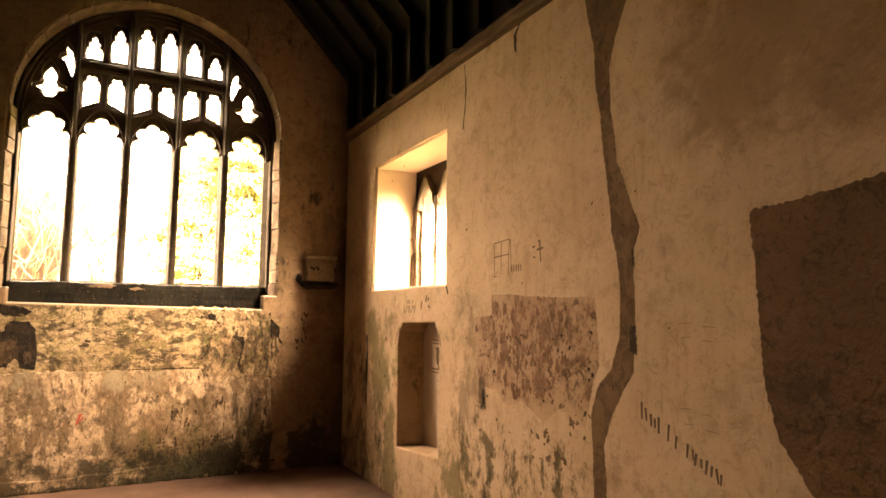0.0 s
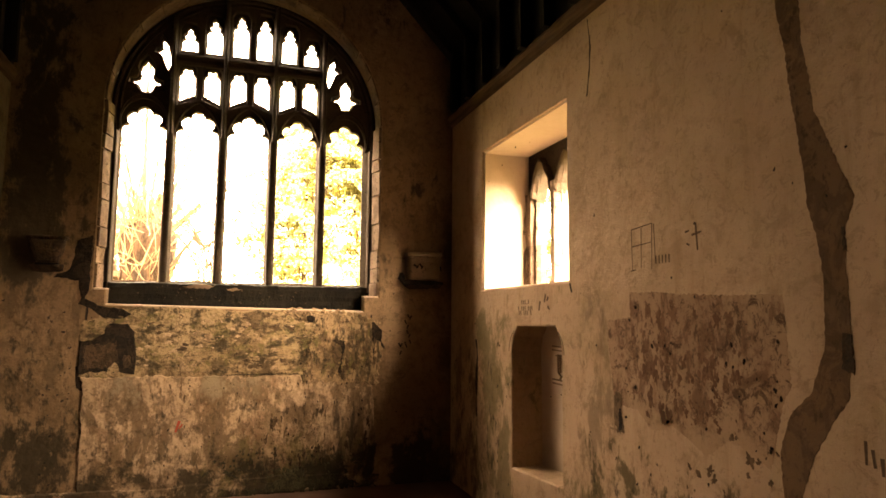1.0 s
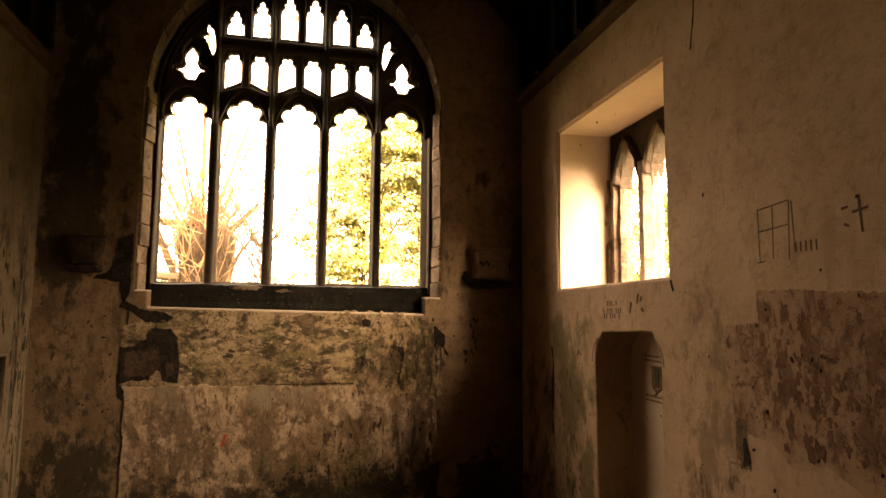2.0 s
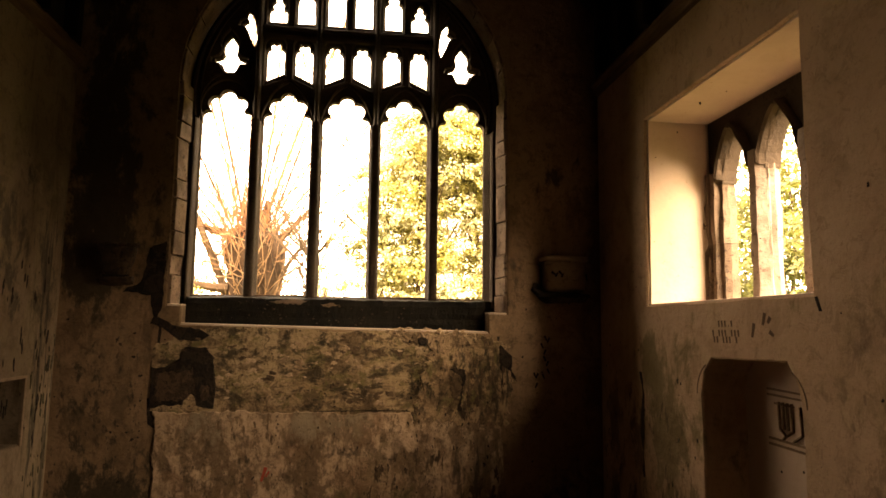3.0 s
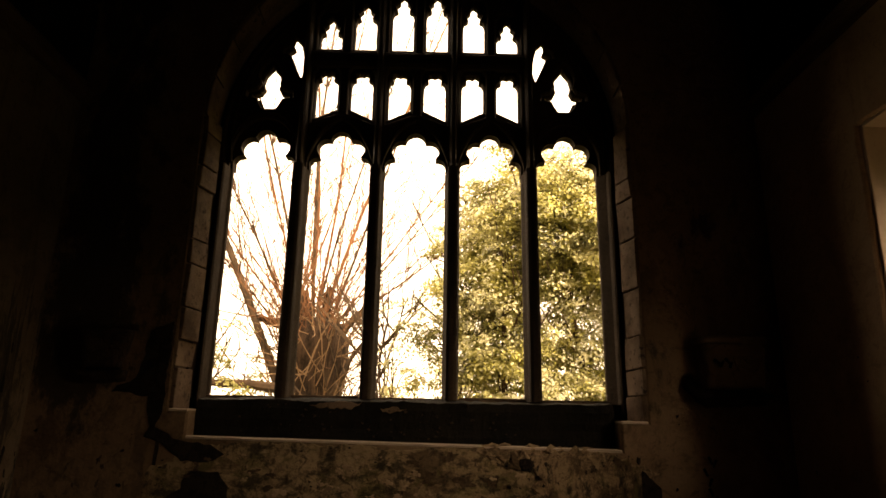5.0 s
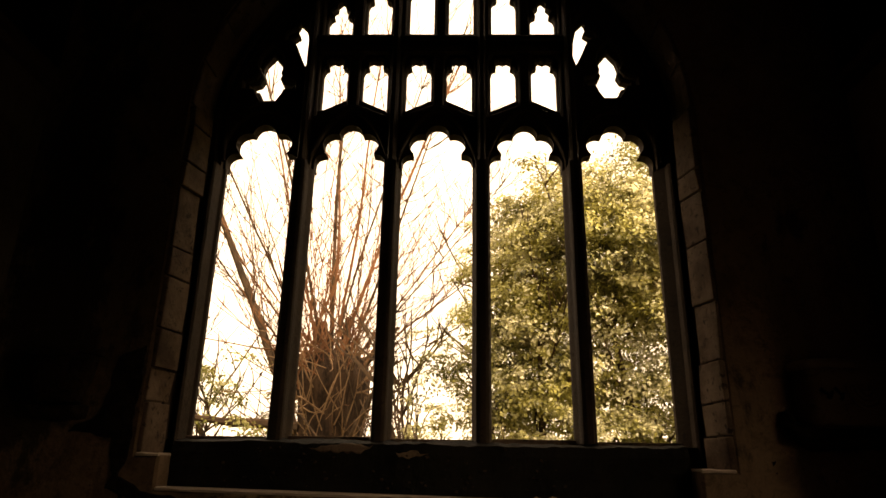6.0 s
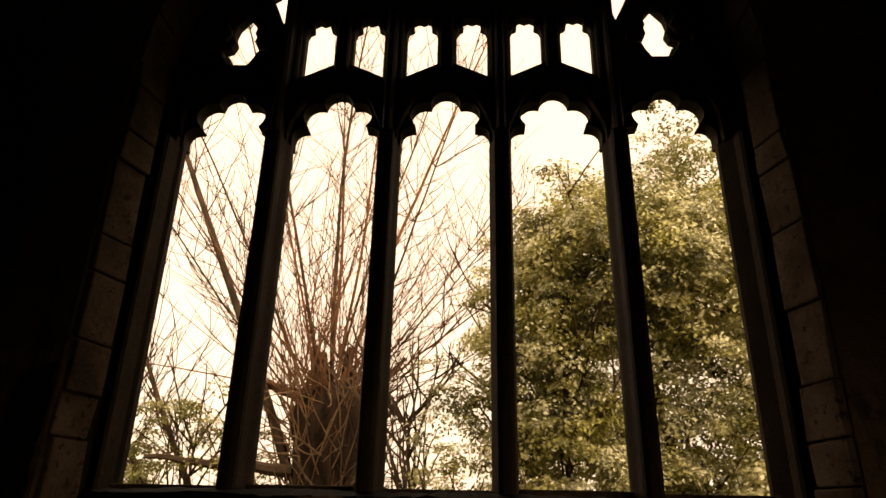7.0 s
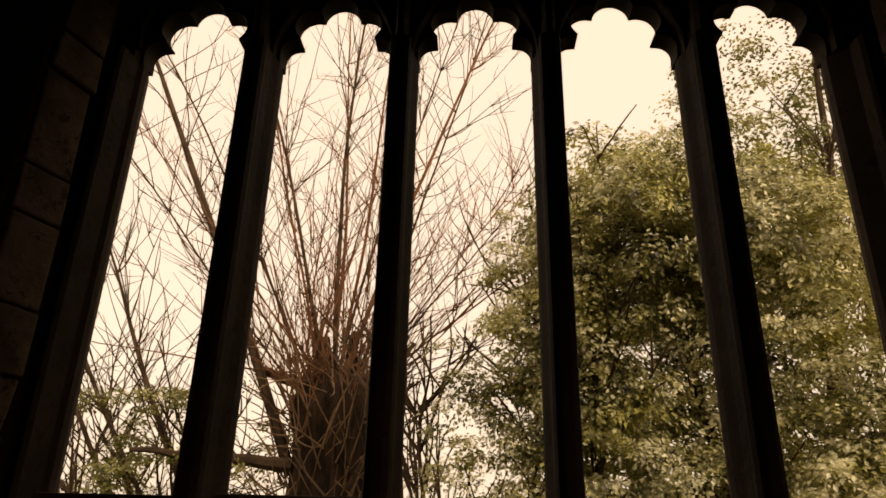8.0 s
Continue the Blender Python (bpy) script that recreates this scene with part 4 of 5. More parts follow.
# carved panel on the back of the niche, and the arched line round its head


def on_niche(u, v, d):
    return (SOUTH + 0.268 - d, u, v)


bm = bmesh.new()
for z in (1.425, 1.395, 1.165, 1.135):
    stroke(bm, on_niche, (6.26, z + 0.008), (5.92, z), 0.012, 0.01)
for i in range(4):
    stroke(bm, on_niche, (6.17 - 0.035 * i, 1.37), (6.165 - 0.035 * i, 1.23), 0.010, 0.012)
for a, b in (((6.20, 1.36), (6.05, 1.355)), ((6.165, 1.23), (6.12, 1.20)), ((6.06, 1.23), (6.11, 1.20)), ((6.12, 1.20), (6.15, 1.17)), ((6.0, 1.36), (5.99, 1.22)), ((5.99, 1.22), (6.06, 1.18))):
    stroke(bm, on_niche, a, b, 0.010, 0.012)
part("carved_panel", bm, M_CORBEL, wall_south, "shallow carved shield and mouldings")
bm = bmesh.new()
for p, q in zip(arc(6.33, 1.38, 0.19, 0, 62, 8), arc(6.33, 1.38, 0.19, 0, 62, 8)[1:]):
    stroke(bm, on_south, p, q, 0.008)
for p, q in zip(arc(5.77, 1.40, 0.18, 120, 180, 8), arc(5.77, 1.40, 0.18, 120, 180, 8)[1:]):
    stroke(bm, on_south, p, q, 0.008)
part("scratched_arc", bm, M_CHAR, wall_south, "arched line scratched round the niche head")

# ---- wear on the end wall below and beside the window ----
patch("old_render", [(-0.18, 1.09), (1.6, 1.06), (2.48, 1.0), (2.50, 1.40), (2.44, 1.60), (2.30, 1.665), (1.6, 1.695), (0.4, 1.715), (0.02, 1.72), (-0.05, 1.62), (-0.17, 1.56)], on_east, 0.005, M_OLD, wall_east, 0.025, 0.022, 2, "flaking mottled older render")
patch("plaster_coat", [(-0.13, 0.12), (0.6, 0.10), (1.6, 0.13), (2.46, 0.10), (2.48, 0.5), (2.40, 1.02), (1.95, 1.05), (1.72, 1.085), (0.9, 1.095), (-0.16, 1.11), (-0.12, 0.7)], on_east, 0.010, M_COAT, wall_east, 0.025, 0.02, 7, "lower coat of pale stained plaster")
patch("broken_render", [(1.75, 1.03), (2.49, 0.98), (2.53, 1.35), (2.46, 1.55), (2.36, 1.655), (2.1, 1.69), (1.55, 1.715), (1.60, 1.64), (1.85, 1.58), (1.82, 1.30)], on_east, 0.014, M_ROUGH, wall_east, 0.022, 0.045, 9, "broken lumpy edge of render")
patch("dark_cavity", [(-0.18, 1.13), (-0.185, 1.42), (-0.06, 1.44), (0.0, 1.49), (0.05, 1.57), (0.19, 1.565), (0.26, 1.50), (0.275, 1.30), (0.27, 1.135), (0.14, 1.14), (0.10, 1.24), (0.05, 1.14)], on_east, 0.009, M_HOLE, wall_east, 0.03, 0.018, 11, "dark patch where render has fallen")
patch("brown_core", [(-0.15, 1.16), (-0.15, 1.38), (0.02, 1.40), (0.12, 1.44), (0.14, 1.28), (0.05, 1.18)], on_east, 0.0095, M_CORE, wall_east, 0.02, 0.02, 51)
patch("brown_core", [(0.17, 1.16), (0.17, 1.30), (0.24, 1.28), (0.24, 1.17)], on_east, 0.0098, M_CORE, wall_east, 0.02, 0.014, 52)
patch("dark_cavity", [(-0.19, 1.80), (-0.06, 1.735), (0.14, 1.70), (0.22, 1.66), (0.10, 1.615), (0.0, 1.625), (-0.12, 1.72), (-0.21, 1.74)], on_east, 0.008, M_HOLE, wall_east, 0.03, 0.014, 13)
patch("dark_cavity", [(-0.42, 1.98), (-0.22, 1.95), (-0.18, 1.75), (-0.14, 1.9), (-0.13, 2.36), (-0.25, 2.30), (-0.30, 2.05)], on_east, 0.006, M_HOLE, wall_east, 0.03, 0.014, 14)
patch("dark_cavity", [(2.02, 1.42), (2.07, 1.44), (2.15, 1.41), (2.16, 1.34), (2.13, 1.28), (2.14, 1.20), (2.10, 1.10), (2.095, 1.2), (2.12, 1.27), (2.11, 1.36), (2.06, 1.39)], on_east, 0.017, M_HOLE, wall_east, 0.014, 0.016, 15)
patch("fallen_render", [(2.02, 1.39), (2.10, 1.37), (2.11, 1.26), (2.07, 1.16), (2.03, 1.25)], on_east, 0.0175, M_UMBER, wall_east, 0.014, 0.02, 17)
patch("dark_cavity", [(1.77, 1.66), (1.81, 1.67), (1.86, 1.655), (1.865, 1.62), (1.83, 1.595), (1.78, 1.61)], on_east, 0.017, M_HOLE, wall_east, 0.012, 0.014, 16)
patch("dark_cavity", [(2.42, 1.62), (2.52, 1.52), (2.54, 1.34), (2.47, 1.42), (2.44, 1.2), (2.41, 1.45)], on_east, 0.017, M_HOLE, wall_east, 0.03, 0.014, 18)
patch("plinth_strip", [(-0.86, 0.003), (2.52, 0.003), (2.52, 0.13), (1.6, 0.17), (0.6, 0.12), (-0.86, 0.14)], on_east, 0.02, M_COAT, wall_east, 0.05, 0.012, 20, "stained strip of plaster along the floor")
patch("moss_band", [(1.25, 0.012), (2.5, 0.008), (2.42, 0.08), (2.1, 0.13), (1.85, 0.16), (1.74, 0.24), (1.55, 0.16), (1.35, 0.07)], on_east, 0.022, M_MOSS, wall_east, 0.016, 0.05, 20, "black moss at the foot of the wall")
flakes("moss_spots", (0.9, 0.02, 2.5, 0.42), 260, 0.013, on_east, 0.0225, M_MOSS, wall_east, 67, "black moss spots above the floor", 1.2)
flakes("stained_patches", (-0.1, 1.12, 1.75, 1.69), 80, 0.060, on_east, 0.0075, M_UMBER, wall_east, 73, "dark umber patches in old render", 0.55)
flakes("stained_patches", (1.7, 1.02, 2.46, 1.64), 60, 0.034, on_east, 0.0165, M_UMBER, wall_east, 74, "dark umber patches in broken render", 1.3)
flakes("drip_stains", (0.0, 0.18, 2.42, 1.04), 150, 0.016, on_east, 0.0115, M_DRIP, wall_east, 75, "brown drip stains down the plaster coat", 3.4)
flakes("drip_stains", (1.35, 0.12, 2.44, 0.80), 130, 0.022, on_east, 0.0122, M_UMBER, wall_east, 76, "dark drip stains near the corner", 3.0)
flakes("drip_stains", (-0.84, 0.15, -0.2, 1.75), 60, 0.022, on_east, 0.0028, M_UMBER, wall_east, 78, "dark streaks in plaster", 1.8)
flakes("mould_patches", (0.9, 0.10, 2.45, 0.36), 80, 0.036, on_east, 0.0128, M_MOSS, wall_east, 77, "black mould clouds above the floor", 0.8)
flakes("render_scabs", (0.3, 1.12, 2.4, 1.68), 130, 0.036, on_east, 0.009, M_COAT, wall_east, 61, "pale scabs of limewash", 0.6)
flakes("render_pits", (-0.15, 1.12, 2.45, 1.70), 300, 0.011, on_east, 0.010, M_HOLE, wall_east, 62, "dark pits in old render", 0.6)
flakes("render_pits", (1.7, 0.15, 2.46, 1.66), 160, 0.010, on_east, 0.0165, M_HOLE, wall_east, 63, "mouldy pits in render", 1.9)
flakes("render_pits", (-0.1, 0.2, 2.4, 1.05), 150, 0.009, on_east, 0.0125, M_HOLE, wall_east, 64, "small dark pits in plaster coat", 1.8)
flakes("render_pits", (-0.84, 0.1, -0.2, 1.9), 90, 0.014, on_east, 0.003, M_HOLE, wall_east, 65, "dark pits in plaster", 0.8)
flakes("render_pits", (2.5, 0.6, 3.2, 2.0), 40, 0.011, on_east, 0.003, M_HOLE, wall_east, 66, "small pits in plaster")
crack([(-0.14, 1.72), (-0.15, 1.45), (-0.16, 1.15), (-0.10, 0.95), (-0.11, 0.6), (-0.115, 0.15)], on_east, 0.008, wall_east, 5)
crack([(-0.18, 1.20), (-0.16, 1.02), (-0.13, 0.98)], on_east, 0.025, wall_east, 6)
crack([(2.08, 1.15), (2.02, 0.95), (1.85, 0.86), (1.83, 0.75)], on_east, 0.022, wall_east, 7)
crack([(1.72, 1.10), (1.4, 1.105), (1.0, 1.10)], lambda u, v, d: on_east(u, v, d + 0.012), 0.004, wall_east, 8)
bm = bmesh.new()
stroke(bm, on_east, (0.665, 0.70), (0.635, 0.60), 0.026, 0.0125)
stroke(bm, on_east, (0.69, 0.67), (0.665, 0.63), 0.014, 0.0125)
part("red_mark", bm, M_RED, wall_east, "small smear of red ochre")
bm = bmesh.new()
for i, (x, z) in enumerate(((2.79, 1.66), (2.83, 1.645), (2.76, 1.60), (2.80, 1.55), (2.78, 1.50), (2.82, 1.46), (2.70, 1.37), (2.735, 1.365), (2.77, 1.36), (2.73, 1.29), (2.81, 1.40))):
    stroke(bm, on_east, (x, z + 0.022), (x + 0.018 * (-1) ** i, z - 0.018), 0.016)
part("scratched_marks", bm, M_HOLE, wall_east, "faint column of scratched bars")

patch("pale_chip", [(1.02, 1.90), (1.10, 1.915), (1.16, 1.90), (1.08, 1.885)], lambda u, v, d: (u, 8.12 - d, v), 0.005, M_CORBEL, wall_east, 0.015, 0.012, 42)
flakes("lichen_spots", (0.05, 1.70, 2.30, 1.93), 150, 0.010, lambda u, v, d: (u, 8.121 - d, v), 0.008, M_CORE, wall_east, 79, "brown lichen spots on the sill face", 0.8)
patch("pale_chip", [(0.62, 1.93), (0.80, 1.945), (0.92, 1.935), (0.86, 1.90), (0.74, 1.905), (0.66, 1.90)], lambda u, v, d: (u, 8.12 - d, v), 0.008, M_QUOIN, wall_east, 0.02, 0.012, 41, "pale chipped stone")
# added pale strips painting the lit edge along the ledge and its steps
for u0, v0, u1, v1, back in ((0.004, 1.741, 2.326, 1.701, 8.112), (WX0 + 0.004, 1.881, -0.002, 1.881, 8.16), (2.332, 1.851, WX1 - 0.004, 1.851, 8.16)):
    bm = bmesh.new()
    rows = []
    for i in range(61):
        f = i / 60
        u, v = u0 + (u1 - u0) * f, v0 + (v1 - v0) * f
        w = 0.004 * noise.noise(Vector((u * 9, v, 3))) + 0.003 * noise.noise(Vector((u * 31, v, 6)))
        rows.append([bm.verts.new((u, y, v + z)) for y, z in ((7.994 + w, -0.006), (7.992 + w, 0.004 + w), (8.004, 0.009 + w), (back, 0.010), (back, -0.006))])
    for p, q in zip(rows, rows[1:]):
        for j in range(5):
            bm.faces.new((p[j - 1], p[j], q[j], q[j - 1]))
    bm.faces.new(rows[0])
    bm.faces.new(rows[-1])
    part("lit_ledge_strip", bm, M_LIME, wall_east, "pale strip painting the lit edge of the ledge")
# rubble lumps along the broken ledge
rng = random.Random(31)
bm = bmesh.new()
for i in range(46):
    x = rng.uniform(1.50, 2.50)
    z = 1.715 - 0.03 * (x - 1.5) - (0.10 * max(0, x - 2.2) / 0.3) + rng.uniform(-0.035, 0.008)
    r = rng.uniform(0.015, 0.04)
    made = bmesh.ops.create_icosphere(bm, subdivisions=1, radius=r, matrix=Matrix.Translation((x, 8.0 + rng.uniform(0.0, 0.03), z)) @ Matrix.Diagonal((1.5, 0.7, 0.8, 1)))
    for v in made["verts"]:
        v.co += Vector([noise.noise(v.co * 25 + Vector((k * 9, 0, 0))) for k in range(3)]) * 0.02
tagged(part("rubble_edge", bm, M_ROUGH, wall_east, "crumbling rubble along the ledge"), kind="stuff")

# north wall wear
flakes("damp_streaks", (6.2, 0.1, 7.98, 2.4), 160, 0.012, on_north, 0.003, M_HOLE, wall_north, 71, "dark vertical damp streaks", 4.5)
flakes("damp_streaks", (7.66, 0.1, 7.99, 2.2), 120, 0.009, on_north, 0.004, M_MOSS, wall_north, 72, "black streaks by the corner", 6.0)
bm = bmesh.new()
box(bm, (NORTH - 0.012, 7.595, 0.935), (NORTH + 0.008, 7.622, 1.39), 0.004)
box(bm, (NORTH - 0.012, 7.18, 1.372), (NORTH + 0.008, 7.6, 1.392), 0.004)
part("recess_rebate", bm, M_CORBEL, wall_north, "worn stone rebate round the recess")


# ---- corbels beside the window ----
def corbel(x0, x1, z0, z1, deep, label, carved):
    """A flat-fronted bracket on a broken base."""
    top = thing("corbel", label, "corbel", group="corbels beside the window")
    m, h = (x0 + x1) / 2, z1 - z0

    def body(name, levels, material, text="", rough=0.006):
        bm = bmesh.new()
        rows = []
        for z, half, d in levels:
            ring = []
            for i in range(21):
                a = math.pi * i / 20
                c, s = math.cos(a), max(0.0, math.sin(a))
                x = m + half * math.copysign(abs(c) ** 0.45, c)
                y = EAST + 0.012 - (d + 0.012) * s ** 0.45
                q = Vector((x * 17, y * 17, z * 17))
                ring.append(bm.verts.new((x + rough * noise.noise(q), y - rough * noise.noise(q + Vector((3, 0, 0))) * (s > 0.1), z + rough * 0.7 * noise.noise(q + Vector((7, 0, 0))))))
            rows.append(ring)
        for p, q in zip(rows, rows[1:]):
            for i in range(20):
                bm.faces.new((p[i], p[i + 1], q[i + 1], q[i]))
        bm.faces.new(rows[0])
        bm.faces.new(rows[-1])
        return part(name, bm, material, top, text, True)

    w, foot = (x1 - x0) / 2, 0.88 if carved else 0.62
    body("abacus", [(z1, w, deep * 1.05), (z1 - h * 0.10, w * 1.02, deep * 1.08), (z1 - h * 0.13, w * 0.97, deep * 0.9)], M_CORBEL if carved else M_CORE, "worn moulded top")
    block = body("block", [(z1 - h * 0.13, w * 0.93, deep * 0.84), (z1 - h * 0.17, w * 0.93, deep * 0.84), (z1 - h * 0.20, w * 0.97, deep * 0.96), (z1 - h * 0.6, w * (0.93 + foot) / 2, deep * 0.9), (z0 + 0.02, w * foot, deep * 0.82), (z0, w * foot * 0.95, deep * 0.7)], M_CORBEL if carved else M_CORE, rough=0.006 if carved else 0.02)
    body("under_groove", [(z0, w * foot * 0.9, deep * 0.4), (z0 - 0.022, w * foot * 0.95, deep * 0.25)], M_HOLE, "dark broken joint")
    body("broken_base", [(z0 - 0.022, w * (foot + 0.22), deep * 0.75), (z0 - 0.045, w * (foot + 0.2), deep * 0.7), (z0 - 0.075, w * (foot + 0.1), deep * 0.35), (z0 - 0.085, w * foot * 0.9, 0.01)], M_CORE, "chipped lower stone", 0.022)
    if carved:
        f = EAST - deep * 0.93
        bm = bmesh.new()
        for k in range(4):
            r = 0.075 - 0.017 * k
            pts = [(m + 0.055 + r * math.cos(radians(a)), f - 0.004, z0 + h * 0.62 + r * 1.25 * math.sin(radians(a))) for a in range(180, 361, 15)]
            tube(bm, pts, [0.009] * len(pts), 5)
        tube(bm, [(m - 0.02, f - 0.004, z0 + h * 0.63), (m + 0.13, f - 0.004, z0 + h * 0.63)], [0.007, 0.007], 5)
        part("carving", bm, M_CORBEL, block, "worn carved shield")
        bm = bmesh.new()
        for x, z, dx, dz in ((m - 0.13, 0.55, 0.03, -0.02), (m - 0.10, 0.42, 0.02, 0.03), (m - 0.07, 0.58, 0.025, -0.03), (m - 0.05, 0.40, 0.015, 0.03), (m + 0.15, 0.5, 0.01, -0.05)):
            tube(bm, [(x, f + 0.001, z0 + h * z), (x + dx, f + 0.001, z0 + h * z + dz)], [0.011, 0.007], 4)
        tagged(part("dark_pits", bm, M_HOLE, block, "dark chips in the face"), kind="stuff")
        bm = bmesh.new()
        made = bmesh.ops.create_icosphere(bm, subdivisions=2, radius=0.04, matrix=Matrix.Translation((x0 - 0.02, EAST, z0 + 0.03)) @ Matrix.Diagonal((0.5, 0.8, 1.4, 1)))
        for v in made["verts"]:
            v.co += Vector([noise.noise(v.co * 25 + Vector((k * 5, 0, 0))) for k in range(3)]) * 0.02
        part("broken_edge", bm, M_HOLE, top, "dark broken edge")
        # near-black roll paints the shaded hollow below the block
        bm = bmesh.new()
        y = EAST - 0.02
        tube(bm, [(x0 - 0.045, y, z0 + 0.075), (x0 - 0.05, y, z0 + 0.02), (x0 - 0.015, y - 0.04, z0 - 0.03), (m - 0.06, y - deep * 0.7, z0 - 0.022), (m + 0.08, y - deep * 0.7, z0 - 0.028), (x1 + 0.02, y - 0.03, z0 - 0.03)], [0.012, 0.022, 0.028, 0.020, 0.022, 0.014], 7)
        for v in bm.verts:
            v.co += Vector([noise.noise(v.co * 22 + Vector((k * 5, 0, 0))) for k in range(3)]) * 0.012
        part("groove_shade", bm, M_HOLE, top, "near-black roll painting the shade of the groove under the block")
        bm = bmesh.new()
        for k in range(3):
            z = z1 - h * (0.03 + 0.055 * k)
            tube(bm, [(m + 0.02, EAST - deep * 1.08, z), (m + 0.15, EAST - deep * 1.07, z - 0.003)], [0.006, 0.006], 5)
        part("moulding_rolls", bm, M_CORBEL, top, "fine rolls of the moulded top")
    return top


corbel(2.75, 3.13, 2.03, 2.31, 0.15, "worn carved stone corbel on the end wall", True)
corbel(-0.64, -0.32, 2.10, 2.33, 0.09, "battered stone corbel with a broken side", False)


# ---- outside: trees and bushes ----
def bend(p, d, length, n, up, wob, rng):
    """A wandering stem from p in direction d; up pulls it to the sky."""
    pts = [Vector(p)]
    d = Vector(d).normalized()
    for i in range(n):
        d = (d + Vector((rng.uniform(-wob, wob), rng.uniform(-wob, wob), rng.uniform(-wob, wob) + up))).normalized()
        pts.append(pts[-1] + d * length / n)
    return pts


def taper(r0, r1, n):
    return [r0 + (r1 - r0) * i / n for i in range(n + 1)]


def twigs_along(bm, pts, r, count, length, rng, depth=1):
    for _ in range(count):
        i = rng.randint(1, len(pts) - 2)
        d = (pts[i + 1] - pts[i]).normalized()
        side = Vector((rng.uniform(-1, 1), rng.uniform(-1, 1), rng.uniform(-0.2, 0.8))).normalized()
        q = bend(pts[i], d * 0.7 + side * 0.8, length * rng.uniform(0.5, 1.2), 5, 0.05, 0.16, rng)
        tube(bm, q, taper(r, r * 0.4, 5), 3)
        if depth:
            twigs_along(bm, q, r * 0.7, 2, length * 0.45, rng, depth - 1)


def pollard(x, y, head):
    rng = random.Random(77)
    tree = thing("pollard_tree", "bare pollarded tree with a fan of reddish shoots", "tree")
    bm = bmesh.new()
    n, sides = 22, 20
    rows = []
    for i in range(n + 1):
        f = i / n
        z = -0.15 + (head + 0.15) * f
        r = 0.50 - 0.10 * math.sin(f * 2.4) + 0.10 * max(0, f - 0.72) / 0.28 + 0.22 * max(0, 0.12 - f) / 0.12
        if f > 0.93:
            r *= 1 - (f - 0.93) * 6
        ring = []
        for k in range(sides):
            a = 6.28319 * k / sides
            q = Vector((math.cos(a) * 1.6, math.sin(a) * 1.6, z * 1.1))
            rr = r * (1 + 0.24 * noise.noise(q * 1.3) + 0.10 * noise.noise(q * 4.0))
            ring.append(bm.verts.new((x + 0.12 * f + rr * math.cos(a), y + rr * math.sin(a), z)))
        rows.append(ring)
    for p, q in zip(rows, rows[1:]):
        for k in range(sides):
            bm.faces.new((p[k - 1], p[k], q[k], q[k - 1]))
    bm.faces.new(rows[-1])
    part("trunk", bm, M_BARK, tree, "", True)
    for dx, dz, ln, r in ((-1.0, 0.05, 0.62, 0.085), (0.3, 1.0, 0.6, 0.085), (-0.3, 1.0, 0.55, 0.085)):
        bm = bmesh.new()
        p = bend((x + 0.12 + dx * 0.25, y, head - 0.12), (dx, rng.uniform(-0.3, 0.3), dz), ln, 6, 0.05, 0.12, rng)
        tube(bm, p, taper(r, r * 0.55, 6), 8)
        part("stub", bm, M_BARK, tree)
    # stout shoots
    for i, (a, r, ln) in enumerate(((-44, 0.034, 5.0), (-33, 0.036, 5.5), (-25, 0.042, 6.0), (-17, 0.045, 6.2), (-10, 0.05, 6.2), (-5, 0.062, 6.5), (0, 0.066, 6.5), (4, 0.05, 6.2), (9, 0.04, 6.0), (17, 0.058, 6.2), (21, 0.045, 6.0), (30, 0.03, 4.6), (40, 0.03, 4.2), (52, 0.026, 3.6))):
        d = Vector((math.sin(radians(a)), rng.uniform(-0.25, 0.25), math.cos(radians(a))))
        bm = bmesh.new()
        pts = bend((x + 0.05 + 0.34 * math.sin(radians(a)), y + rng.uniform(-0.2, 0.2), head - 0.25 + rng.uniform(-0.1, 0.15)), d, ln, 14, 0.006, 0.05, rng)
        tube(bm, pts, taper(r * 0.46, 0.007, 14), 6)
        twigs_along(bm, pts[2:], 0.0075, 26, 1.3, rng, 1)
        part("shoot", bm, M_SHOOT if i % 2 else M_TWIG, tree)
    # slender rods and tangle
    bm = bmesh.new()
    for i in range(90):
        a = rng.gauss(0, 36)
        d = Vector((math.sin(radians(a)), rng.uniform(-0.5, 0.4), math.cos(radians(a))))
        pts = bend((x + 0.05 + rng.uniform(-0.36, 0.36), y + rng.uniform(-0.4, 0.25), head + rng.uniform(-0.7, 0.0)), d, rng.uniform(1.0, 4.2), 9, 0.04, 0.10, rng)
        tube(bm, pts, taper(rng.uniform(0.006, 0.012), 0.003, 9), 4)
        twigs_along(bm, pts, 0.006, 5, 0.7, rng, 0)
    tagged(part("twiggage", bm, M_SHOOT, tree, "thin reddish rods"), kind="stuff")
    bm = bmesh.new()
    for i in range(300):
        a = rng.uniform(0, 6.283)
        z = rng.uniform(1.3, head)
        p = Vector((x + 0.06 + 0.44 * math.cos(a), y + 0.44 * math.sin(a), z))
        d = (math.cos(a) * 0.25 + rng.uniform(-0.5, 0.5), math.sin(a) * 0.25, rng.uniform(-0.3, 1.0))
        pts = bend(p, d, rng.uniform(0.4, 1.2), 7, rng.uniform(-0.08, 0.15), 0.22, rng)
        tube(bm, pts, taper(rng.uniform(0.005, 0.013), 0.004, 7), 4)
    tagged(part("stem_tangle", bm, M_STEM, tree, "tangled stems round the trunk"), kind="stuff")
